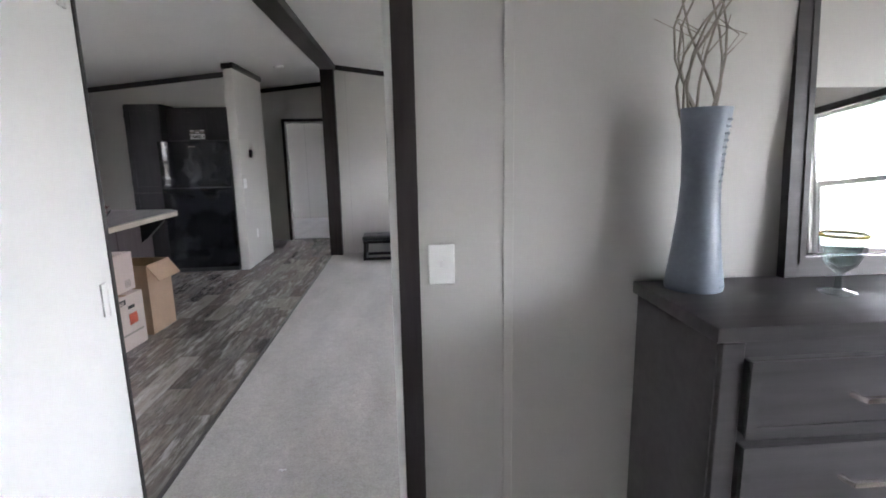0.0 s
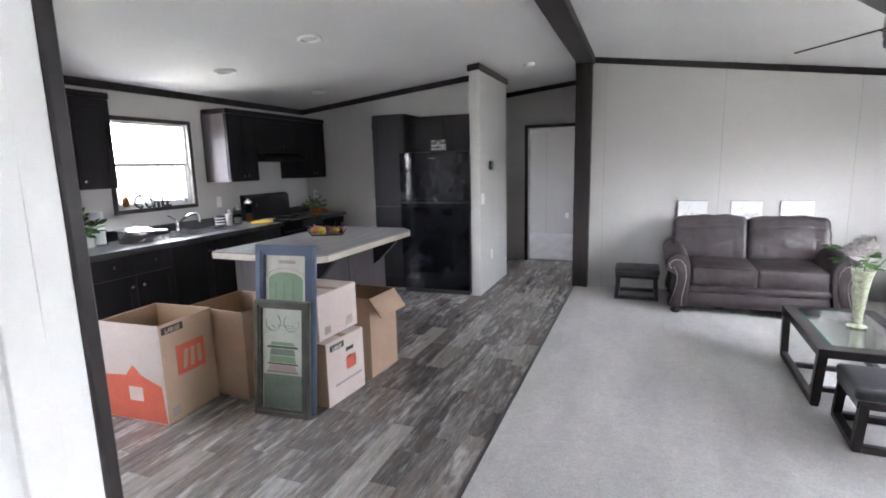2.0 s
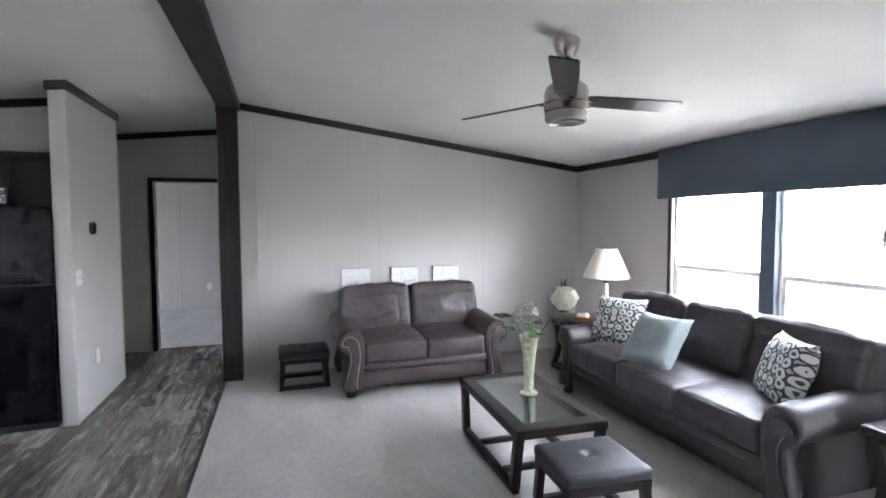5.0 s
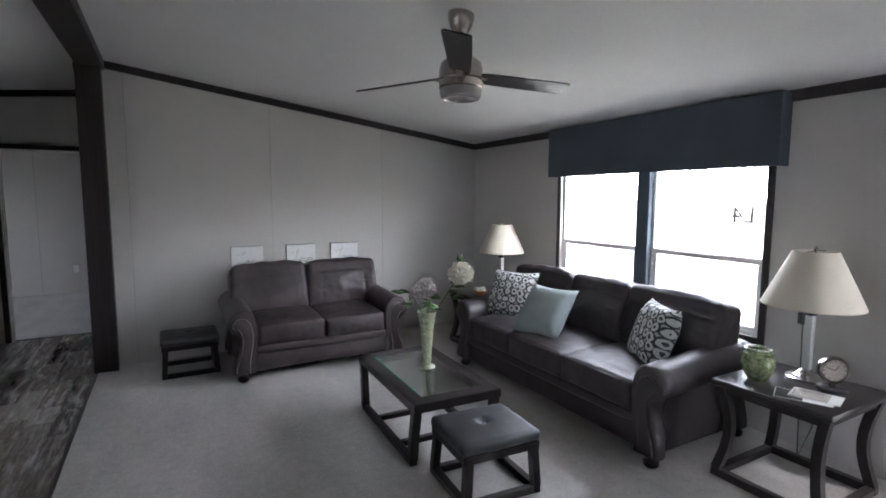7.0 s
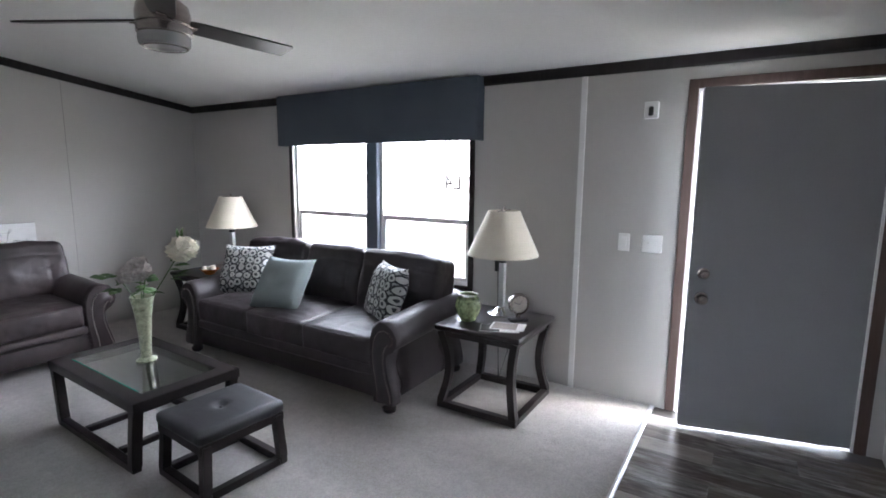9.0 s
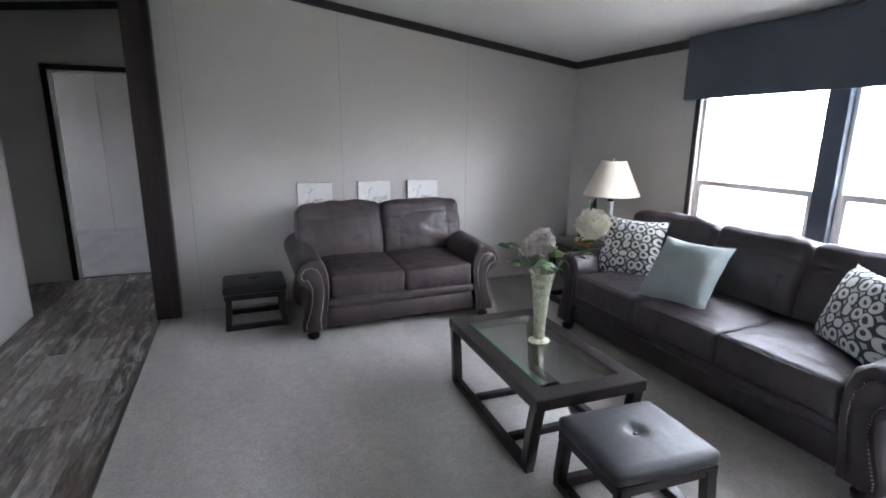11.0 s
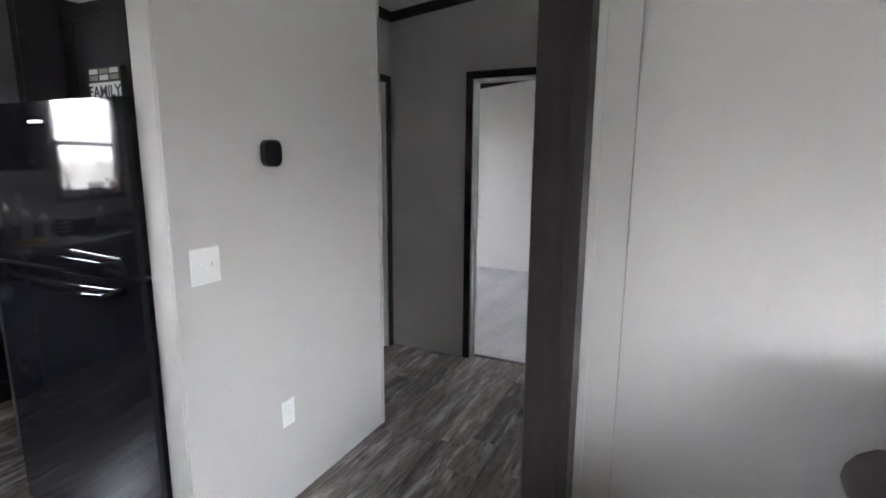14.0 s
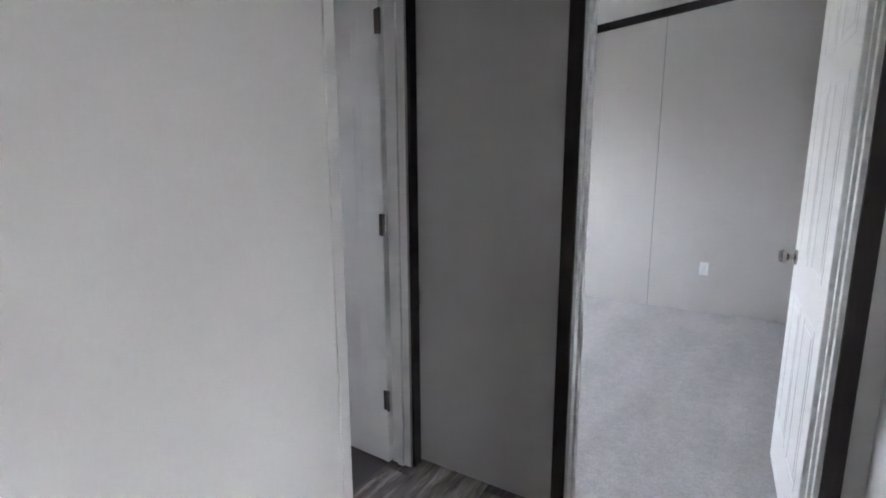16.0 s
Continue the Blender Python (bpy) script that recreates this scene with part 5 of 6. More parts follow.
def sofa(name, m, w, d, n, label, leather, category="sofa"):
    """A scroll-arm leather sofa, centred on x, front towards -y, back edge at y = d / 2."""
    s = thing(name, m, label, category)
    arm = 0.235
    inner = w - 2 * arm
    y0, y1 = -d / 2, d / 2
    # apron: a bowed board under the padded rail
    bm = bmesh.new()
    rows = []
    for z, out in ((0.085, 0.0), (0.10, 0.012), (0.155, 0.020), (0.205, 0.012), (0.23, 0.0)):
        rows.append([bm.verts.new((-inner / 2 - 0.05 + (inner + 0.1) * k / 16, y0 + 0.062 - out + 0.012 * (k / 8 - 1) ** 2, z - (0.012 * (k / 8 - 1) ** 2 if z < 0.12 else 0))) for k in range(17)])
    for lo, hi in zip(rows, rows[1:]):
        for k in range(16):
            bm.faces.new((lo[k], lo[k + 1], hi[k + 1], hi[k]))
    part("apron", bm, leather, s, "leather apron under the seat", True)
    part("base_frame", box((-w / 2 + arm - 0.04, y0 + 0.075, 0.085), (w / 2 - arm + 0.04, y1 - 0.06, 0.30), 0.02, 3), leather, s, "", True)
    part("front_rail", cushion(inner + 0.05, 0.075, 0.078, 0.03, 0.006, 0.003, 3, 14), leather, s, "padded rail under the seat", True, pose(0, y0 + 0.058, 0.226))
    for i in range(n):
        cw = inner / n
        x = -inner / 2 + cw * (i + 0.5)
        bm = cushion(cw - 0.004, 0.66, 0.178, 0.026, 0.022, 0.007, i + 1, 34)
        for v in bm.verts:
            crease = 1 - abs(noise.noise(Vector((v.co.x * 4 + 5 * i, v.co.y * 6, 2.0 + i)))) * 3
            if v.co.z > 0.13:
                v.co.z -= 0.006 * max(0, crease - 0.4) + 0.004 * math.exp(-((v.co.y + 0.21) / 0.012) ** 2)
        c = part("seat_cushion", bm, leather, s, "plump leather seat cushion", True, pose(x, y0 + 0.352, 0.302, 1.5))
        a = cw / 2 - 0.02
        for z in (0.018, 0.164):
            part("welt", sweep([(-a, -0.318, z), (-a * 0.5, -0.329, z + 0.002), (0, -0.333, z + 0.003), (a * 0.5, -0.329, z + 0.002), (a, -0.318, z)], 0.0045, seg=6), leather, c, "", True)
        first, last = i == 0, i == n - 1
        bw = cw + (0.15 if first or last else 0.0)
        bm = cushion(bw, 0.26, 0.475, 0.05, 0.016, 0.007, i + 7, 40)
        for v in bm.verts:
            f = v.co.z / 0.475
            e = v.co.x / (bw / 2)
            free = max(0, -e if first else e if last else 0)
            # soft slumping crown, drooping at the free corner
            v.co.z += (0.016 * noise.noise(Vector((v.co.x * 6, 3.1 * i, 1.5))) - 0.028 * free ** 7) * f ** 2
            v.co.x *= 1 + 0.05 * (0.45 - f) * (1 if first or last else 0.3)
            v.co.y -= 0.03 * free ** 3
            if v.co.y < 0:
                lean = -1 if first else 1
                fold = 1 - abs(noise.noise(Vector((v.co.x * 2.4 + lean * v.co.z * 6.0, v.co.z * 1.1, i * 2.7)))) * 2.6
                pucker = noise.noise(Vector((v.co.x * 9, v.co.z * 46, i))) * math.exp(-((abs(e) - 0.62) / 0.12) ** 2) * (0.2 < f < 0.75)
                band = 0.352 + 0.012 * math.sin(v.co.x * 9 + i)
                seam = 0.7 * math.exp(-((v.co.z - band) / 0.010) ** 2) + 0.8 * (math.exp(-((e - 0.62) / 0.022) ** 2) + math.exp(-((e + 0.62) / 0.022) ** 2)) * (v.co.z < band)
                v.co.y += 0.008 * seam - 0.007 * max(0, fold - 0.45) + 0.006 * pucker - 0.018 * math.sin(math.pi * min(1, f * 1.15))
        shift = -0.075 if first else 0.075 if last else 0.0
        part("back_cushion", bm, leather, s, "loose leather back cushion", True, pose(x + shift, y1 - 0.265, 0.425, -12))
    bm = box((-w / 2 + arm * 0.75, y1 - 0.14, 0.09), (w / 2 - arm * 0.75, y1, 0.80), 0.045, 4)
    part("back_frame", bm, leather, s, "", True)
    # arms: (outward from the inner face, height), once for the scrolled posts and once for the flat side between them
    post = [(0.03, 0.075), (0.025, 0.18), (0.008, 0.28), (0.0, 0.40), (0.006, 0.49), (0.026, 0.55), (0.062, 0.59), (0.11, 0.606), (0.16, 0.598), (0.204, 0.57), (0.23, 0.53), (0.236, 0.49), (0.224, 0.452),
            (0.196, 0.426), (0.168, 0.410), (0.152, 0.375), (0.154, 0.32), (0.168, 0.25), (0.188, 0.18), (0.202, 0.12), (0.20, 0.075)]
    flat = [(u if z > 0.42 or u < 0.1 else 0.142, z) for u, z in post]
    face = [(0.075, 0.088), (0.078, 0.16), (0.062, 0.25), (0.048, 0.34), (0.047, 0.42), (0.062, 0.49), (0.092, 0.532), (0.13, 0.546), (0.168, 0.536), (0.194, 0.508), (0.198, 0.477), (0.18, 0.458),
            (0.16, 0.462), (0.142, 0.44), (0.126, 0.40), (0.124, 0.33), (0.136, 0.26), (0.156, 0.19), (0.176, 0.13), (0.178, 0.088)]
    for side in (-1, 1):
        xin = w / 2 - arm
        bm = bmesh.new()
        ys = (0.0, 0.012, 0.03, 0.06, 0.085, 0.115, 0.16, 0.24, 0.34, 0.46, 0.58, 0.68, 0.74, 0.78, 0.82, d - 0.085)
        rings = []
        for k, dy in enumerate(ys):
            g = smooth_step(0.07, 0.125, dy) * (1 - 0.8 * smooth_step(d - 0.24, d - 0.17, dy))
            pull = 0.012 if k == 0 else 0.003 if k == 1 else 0.0
            ring = []
            for (u, z), (uf, zf) in zip(post, flat):
                uu, zz = u + (uf - u) * g, z
                if z > 0.4:
                    zz += 0.035 * dy / d
                    swell = 0.006 * noise.noise(Vector((u * 14, dy * 9, side * 3.0 + w))) + 0.010 * math.exp(-((dy - 0.05) / 0.04) ** 2) * noise.noise(Vector((u * 60, dy * 20, w)))
                    uu, zz = uu + swell * (u - 0.11) * 6, zz + swell
                uu, zz = uu + pull * (1 if u < 0.1 else -1), zz - (pull if z > 0.4 else 0)
                ring.append(bm.verts.new((side * (xin + uu), y0 + 0.022 + dy, zz)))
            rings.append(ring)
        for lo, hi in zip(rings, rings[1:]):
            for i in range(len(post)):
                bm.faces.new((lo[i], lo[(i + 1) % len(post)], hi[(i + 1) % len(post)], hi[i]))
        bm.faces.new(rings[0])
        bm.faces.new(rings[-1])
        bmesh.ops.recalc_face_normals(bm, faces=bm.faces)
        a = part("arm", bm, leather, s, "scrolled leather arm", True)
        bm = prism([(side * (xin + u), z) for u, z in face], y0 + 0.012, y0 + 0.026)
        front = [f for f in bm.faces if abs(f.normal.y) > 0.9 and f.calc_center_median().y < y0 + 0.015]
        bmesh.ops.inset_region(bm, faces=front, thickness=0.012, depth=0.006)
        part("arm_panel", bm, leather, a, "padded scroll panel on the arm front", True)
        studs = []
        edge = [Vector((side * (xin + u), y0 + 0.012, z)) for u, z in face]
        for p, q in zip(edge, edge[1:]):
            k = max(1, round((q - p).length / 0.0165))
            studs += [tuple(p.lerp(q, i / k)) for i in range(k)]
        tagged(part("nail_trim", balls(studs, 0.0056), NAIL if n == 2 else NICKEL, a, "row of bright nailheads", True), kind="stuff")
        side_welt = [(side * (xin + 0.1455), y0 + 0.15 + 0.03 * math.sin(k * 0.7), 0.075 + 0.034 * k) for k in range(10)]
        part("side_welt", sweep(side_welt, 0.005, seg=6), leather, a, "", True)
        back_welt = [(side * (xin + 0.1455), y1 - 0.30 + 0.035 * math.sin(k * 0.7), 0.075 + 0.034 * k) for k in range(10)]
        part("side_welt", sweep(back_welt, 0.005, seg=6), leather, a, "", True)
    for x in (-w / 2 + 0.11, w / 2 - 0.11):
        for y in (y0 + 0.075, y1 - 0.08):
            part("foot", lathe([(0.028, 0.0), (0.042, 0.012), (0.046, 0.035), (0.03, 0.052), (0.036, 0.062), (0.048, 0.075), (0.048, 0.09), (0, 0.09)], 18, centre=(x, y)), TABLEWOOD, s, "turned dark wooden foot", True)
    return s


sofa("loveseat", pose(1.635, 5.44, 0.004), 1.59, 0.96, 2, "brown leather two-seat sofa with nailhead trim against the wall", LEATHER)
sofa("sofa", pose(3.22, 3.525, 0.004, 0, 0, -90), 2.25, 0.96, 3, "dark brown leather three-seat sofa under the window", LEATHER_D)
for x, y, z, rx, rz, s_, mat_, lab in ((3.17, 4.33, 0.665, -29, -64, 0.46, PATTERN, "square cushion with a pale ring pattern on the sofa"), (3.03, 3.71, 0.645, -36, -80, 0.45, TEAL, "square pale teal cushion on the sofa"),
                                       (3.16, 2.80, 0.665, -20, -118, 0.42, PATTERN, "square cushion with a pale ring pattern on the sofa")):
    p = thing("cushion", pose(x, y, z, rx, 0, rz), lab, "cushion", "scatter cushions")
    part("cover", pillow(s_, 0.17, rz), mat_, p, "", True)


# ---- tables and stools ----
def leg_frame(t, w, d, h, bar, splay, bow=0.0, material=TABLEWOOD):
    """Four legs on a floor frame of bars; w x d at the floor, legs drawn in by splay at the top."""
    for sx in (-1, 1):
        for sy in (-1, 1):
            x, y = sx * (w / 2 - bar / 2), sy * (d / 2 - bar / 2)
            pts = []
            for k in range(9):
                f = k / 8
                b = bow * math.sin(f * math.pi)
                pts.append((x - sx * splay * f - sx * b * 0.7, y - sy * splay * 0.6 * f - sy * b * 0.7, bar * 0.9 + (h - bar * 0.9) * f))
            part("leg", sweep(pts, bar, bar), material, t, "", bow > 0)
    for sx in (-1, 1):
        x = sx * (w / 2 - bar / 2)
        part("floor_rail", box((x - bar / 2, -d / 2, 0), (x + bar / 2, d / 2, bar), 0.004), material, t)
    for sy in (-1, 1):
        y = sy * (d / 2 - bar / 2)
        part("floor_rail", box((-w / 2 + bar, y - bar / 2, 0.001), (w / 2 - bar, y + bar / 2, bar - 0.001), 0.004), material, t)


def stool(m, label):
    t = thing("footstool", m, label, "stool", "tufted footstools")
    leg_frame(t, 0.45, 0.42, 0.265, 0.042, 0.016)
    part("apron", slab("z", 0.235, 0.275, -0.22, 0.22, -0.195, 0.195, [(-0.18, 0.18, -0.155, 0.155)]), TABLEWOOD, t)
    bm = cushion(0.46, 0.40, 0.062, 0.022, 0.010, 0.002, 2, 22)
    for v in bm.verts:
        if v.co.z > 0.045:
            r = math.hypot(v.co.x, v.co.y)
            v.co.z -= 0.020 * math.exp(-(r / 0.03) ** 2) + 0.0035 * math.exp(-(v.co.x / 0.008) ** 2)
    part("seat", bm, BLACKLEATHER, t, "padded black leatherette seat with a button", True, pose(0, 0, 0.274))
    part("button", balls([(0, 0, 0.327)], 0.011, sub=2, flat=0.6), BLACKLEATHER, t, "", True)
    return t


stool(pose(0.58, 5.59, 0.004), "black leatherette footstool beside the loveseat")
stool(pose(1.885, 2.84, 0.004, 0, 0, -4), "black leatherette footstool at the coffee table")

ct = thing("coffee_table", pose(1.90, 3.60, 0.004, 0, 0, -2), "espresso coffee table with an inset glass top", "table")
part("top_frame", slab("z", 0.335, 0.385, -0.285, 0.285, -0.51, 0.51, [(-0.20, 0.20, -0.41, 0.41)]), TABLEWOOD, ct)
part("top_lip", slab("z", 0.385, 0.387, -0.28, 0.28, -0.505, 0.505, [(-0.205, 0.205, -0.415, 0.415)]), TABLEWOOD, ct)
part("glass_top", box((-0.199, -0.409, 0.376), (0.199, 0.409, 0.384)), TABLEGLASS, ct, "clear greenish glass panel")
part("glass_edge", box((-0.1995, -0.38, 0.3845), (-0.195, 0.405, 0.3862)), GLASSEDGE, ct, "bright green glass edge")
for sx in (-1, 1):
    for sy in (-1, 1):
        part("leg", sweep([(sx * 0.262, sy * 0.425, 0.03), (sx * 0.260, sy * 0.45, 0.2), (sx * 0.258, sy * 0.475, 0.337)], 0.045, 0.05), TABLEWOOD, ct)
    part("floor_rail", box((sx * 0.262 - 0.022, -0.45, 0), (sx * 0.262 + 0.022, 0.45, 0.042), 0.004), TABLEWOOD, ct)
for y in (-0.2, 0.2):
    part("cross_rail", box((-0.233, y - 0.02, 0.004), (0.233, y + 0.02, 0.038), 0.004), TABLEWOOD, ct)


def end_table(m, label):
    t = thing("end_table", m, label, "table", "end tables")
    leg_frame(t, 0.58, 0.55, 0.515, 0.045, 0.0, 0.055)
    part("top", box((-0.305, -0.29, 0.515), (0.305, 0.29, 0.553), 0.012, 2), TABLEWOOD, t, "", True)
    part("apron", slab("z", 0.475, 0.5155, -0.27, 0.27, -0.255, 0.255, [(-0.235, 0.235, -0.22, 0.22)]), TABLEWOOD, t)
    return t


end_table(pose(3.335, 2.03, 0.004), "espresso end table with curved legs by the sofa")
end_table(pose(3.36, 5.02, 0.004), "espresso end table with curved legs in the corner")


def lamp(m, label):
    t = thing("table_lamp", m, label, "lamp", "table lamps")
    part("base", lathe([(0, 0), (0.095, 0), (0.095, 0.012), (0.07, 0.022), (0.045, 0.03), (0.03, 0.05), (0.022, 0.056), (0, 0.056)], 28), CHROME, t, "polished metal base", True)
    part("stem", sweep([(0, 0, 0.055), (0, 0, 0.35)], 0.036, 0.036), STEELSOFT, t, "square bright metal stem")
    part("collar", lathe([(0.016, 0.35), (0.03, 0.355), (0.03, 0.37), (0.014, 0.38), (0.012, 0.42), (0, 0.42)], 16), BLACK, t, "", True)
    part("shade", lathe([(0.235, 0.405), (0.2365, 0.41), (0.105, 0.70), (0.1015, 0.70), (0.232, 0.412), (0.235, 0.405)], 40), SHADE, t, "cream fabric shade", True)
    part("harp", sweep([(0.0, 0, 0.40), (0.045, 0, 0.46), (0.05, 0, 0.62), (0.0, 0, 0.705), (-0.05, 0, 0.62), (-0.045, 0, 0.46), (0, 0, 0.40)], 0.003, seg=6), NICKEL, t)
    part("shade_ring", sweep([(0.103, 0, 0.698), (0, 0, 0.703), (-0.103, 0, 0.698)], 0.003, seg=6), NICKEL, t)
    part("finial", lathe([(0.005, 0.70), (0.011, 0.712), (0.008, 0.722), (0, 0.728)], 12), NICKEL, t, "", True)
    part("bulb", balls([(0, 0, 0.52)], 0.03, sub=2), FROST, t, "unlit bulb", True)
    return t


lamp(pose(3.47, 2.06, 0.557), "table lamp with a cream shade and bright stem, unlit")
lamp(pose(3.53, 5.0, 0.557), "table lamp with a cream shade and bright stem, unlit")
cord = sweep([(3.60, 2.08, 0.5), (3.70, 2.10, 0.42), (3.72, 2.12, 0.2), (3.66, 2.16, 0.012), (3.76, 2.22, 0.4), (3.80, 2.25, 0.80)], 0.004, seg=6)
single("lamp_cord", cord, BLACK, "thin dark lamp cord hanging to the outlet", "cable", smooth=True)

vase = thing("flower_vase", pose(1.945, 3.63, 0.3925), "tall mosaic vase with white flowers on the coffee table", "vase")
part("vessel", lathe([(0, 0), (0.055, 0), (0.056, 0.008), (0.03, 0.022), (0.028, 0.05), (0.034, 0.15), (0.042, 0.25), (0.052, 0.33), (0.064, 0.385), (0.060, 0.385), (0.045, 0.32), (0.02, 0.05), (0, 0.04)], 28), VASEMAT, vase, "pale green mosaic vessel", True)
rng = random.Random(11)
stem_tips = [(-0.10, 0.06, 0.52), (0.03, 0.0, 0.50), (0.13, -0.14, 0.59), (0.05, 0.10, 0.47)]
bm = bmesh.new()
for x, y, z in stem_tips:
    sweep([(0, 0, 0.2), (x * 0.3, y * 0.3, 0.38), (x, y, z)], 0.003, bm=bm, seg=6)
part("stems", bm, LEAF, vase)


def bloom(parent, centre, r, count, material, seed, name, label):
    rng = random.Random(seed)
    bm = balls([centre], r * 0.7, sub=2)
    for i in range(count):
        k = i + 0.5
        ph, th = math.acos(1 - 1.75 * k / count), math.pi * (1 + 5 ** 0.5) * k
        d = Vector((math.cos(th) * math.sin(ph), math.sin(th) * math.sin(ph), math.cos(ph)))
        s = d.cross(Vector((0.3, 0.2, 1))).normalized()
        u = s.cross(d)
        q = r * rng.uniform(0.85, 1.15)
        size = r * rng.uniform(0.38, 0.55)
        o = Vector(centre)
        grid = []
        for a in range(4):
            grid.append([])
            for b in range(4):
                uu, vv = a / 1.5 - 1, b / 1.5 - 1
                lift = 0.18 * (uu * uu + vv * vv) * size * rng.uniform(0.4, 1.4)
                grid[a].append(bm.verts.new(o + d * (q * 0.82 + lift + vv * 0.25 * size) + s * uu * size * (1 - 0.25 * vv * vv) + u * vv * size))
        for a in range(3):
            for b in range(3):
                bm.faces.new((grid[a][b], grid[a + 1][b], grid[a + 1][b + 1], grid[a][b + 1]))
    part(name, bm, material, parent, label, True)


bloom(vase, (0.16, -0.17, 0.65), 0.068, 90, PETALW, 1, "flower", "large white peony")
bloom(vase, (0.0, 0.02, 0.535), 0.06, 80, PETALB, 2, "flower", "faded pale hydrangea")
bloom(vase, (-0.05, 0.06, 0.50), 0.045, 50, PETALB, 3, "flower", "faded pale hydrangea")
sp = []
for x, y, z in stem_tips:
    for _ in range(7):
        a = rng.uniform(0, math.tau)
        f = rng.uniform(0.75, 1.05)
        sp.append(((x * f, y * f, z * rng.uniform(0.8, 1.0)), (math.cos(a) + x * 4, math.sin(a) + y * 4, rng.uniform(-0.3, 0.6))))
sp += [((0.16, -0.17, 0.70), (0.1, 0.1, 1)), ((0.15, -0.18, 0.70), (-0.3, 0.1, 1)), ((-0.10, 0.08, 0.52), (-1, 0.6, 0.1)), ((-0.12, 0.10, 0.50), (-1, 0.2, 0.3))]
part("foliage", leaves(sp, 0.088, rng), LEAF, vase, "green leaves")

urn = thing("ginger_jar", pose(3.22, 2.18, 0.557), "squat green glazed jar on the end table", "jar")
part("vessel", lathe([(0, 0), (0.045, 0), (0.05, 0.008), (0.078, 0.06), (0.085, 0.10), (0.074, 0.145), (0.055, 0.158), (0.06, 0.168), (0.068, 0.176), (0.06, 0.176), (0.05, 0.165), (0.066, 0.14), (0.04, 0.02), (0, 0.018)], 32), JARGREEN, urn, "", True)
clock = thing("desk_clock", pose(3.38, 1.90, 0.557, 0, 0, -42), "round dark metal desk clock on a small plinth", "clock")
part("plinth", box((-0.06, -0.035, 0), (0.06, 0.035, 0.022), 0.006, 2), BLACK, clock, "", True)
part("neck", box((-0.012, -0.012, 0.022), (0.012, 0.012, 0.05), 0.003), NICKEL, clock)
part("rim", lathe([(0.055, -0.022), (0.068, -0.02), (0.07, 0.0), (0.064, 0.024), (0.03, 0.028), (0, 0.028)], 32), NICKEL, clock, "dark metal rim", True, pose(0, 0, 0.115, -90))
part("dial", lathe([(0.056, -0.016), (0, -0.0165)], 32), INKPALE, clock, "pale dial", False, pose(0, 0, 0.115, -90))
for a, ln in ((35, 0.03), (-70, 0.042)):
    part("clock_arm", box((-0.0018, -0.0195, 0), (0.0018, -0.018, ln)), INK, clock, "", False, pose(0, 0, 0.115, 0, a, 0))
for k in range(12):
    part("hour_mark", box((-0.0015, -0.0185, 0.044), (0.0015, -0.0172, 0.053)), INK, clock, "", False, pose(0, 0, 0.115, 0, 30 * k, 0))
lft = thing("brochure", pose(3.17, 1.93, 0.5575, 0, 0, 24), "glossy printed brochures lying on the end table", "paper")
part("sheet", box((-0.075, -0.12, 0), (0.075, 0.12, 0.002)), PAPER, lft)
part("photo", box((-0.07, 0.0, 0.002), (0.07, 0.115, 0.0025)), INK, lft, "dark printed photograph")
part("sheet", box((-0.03, -0.15, 0.0027), (0.12, 0.06, 0.0042)), PAPER, lft, "", False, pose(0, 0, 0, 0, 0, -9))
bowl = thing("decor_bowl", pose(3.20, 4.90, 0.557), "small bowl of autumn decorations on the corner table", "bowl")
part("dish", lathe([(0, 0), (0.04, 0), (0.045, 0.01), (0.085, 0.05), (0.08, 0.05), (0.04, 0.018), (0, 0.016)], 24), PUMPKIN, bowl, "", True)
part("photo", box((-0.02, -0.10, 0.0043), (0.11, 0.05, 0.0048)), INKPALE, lft, "dark printed photograph", False, pose(0, 0, 0, 0, 0, -9))
part("filling", balls([(0, 0, 0.045), (0.04, 0.01, 0.05), (-0.03, 0.03, 0.05), (0.0, -0.04, 0.05)], 0.03, sub=2), PALEPRINT, bowl, "", True)

# ---- on the walls ----
for x0, word in ((0.986, "Live"), (1.515, "Laugh"), (1.981, "Love")):
    p = thing("wall_sign", pose(x0 + 0.151, YN, 0.745), "white canvas lettered with a single word above the loveseat", "sign", "three word signs")
    part("canvas", box((-0.151, -0.032, 0), (0.151, -0.001, 0.303), 0.002), GREENFRAME, p, "dark wrapped edge")
    part("face", box((-0.1495, -0.034, 0.0015), (0.1495, -0.0322, 0.3015)), PAPER, p)
    bm = text_bm(word[1:], 0.074, 0.0006, 0.5, -0.0012)
    shift = min(v.co.x for v in bm.verts) + 0.032
    for v in bm.verts:
        v.co.x -= shift
    swash = [(-0.24, 0.6), (-0.34, 0.75), (-0.18, 0.86), (0.08, 0.78), (0.32, 0.95), (0.36, 1.14), (0.22, 1.12), (0.12, 0.75), (0.05, 0.32), (-0.1, 0.06), (-0.26, 0.04), (-0.26, 0.16), (-0.06, 0.16), (0.14, 0.03), (0.34, 0.06)]
    sweep([(-0.07 + 0.115 * x, 0.0, 0.115 * z) for x, z in swash], 0.0040, 0.0012, bm=bm)
    part("lettering", bm, INK, p, "", False, pose(0.01, -0.0352, 0.128))
val = thing("valance", pose(0, 0, 0), "deep slate blue fabric valance over the window", "valance")
part("front", box((XE - 0.115, 2.40, 1.735), (XE - 0.10, 4.50, 2.185), 0.006, 2), VALANCE, val, "", True)
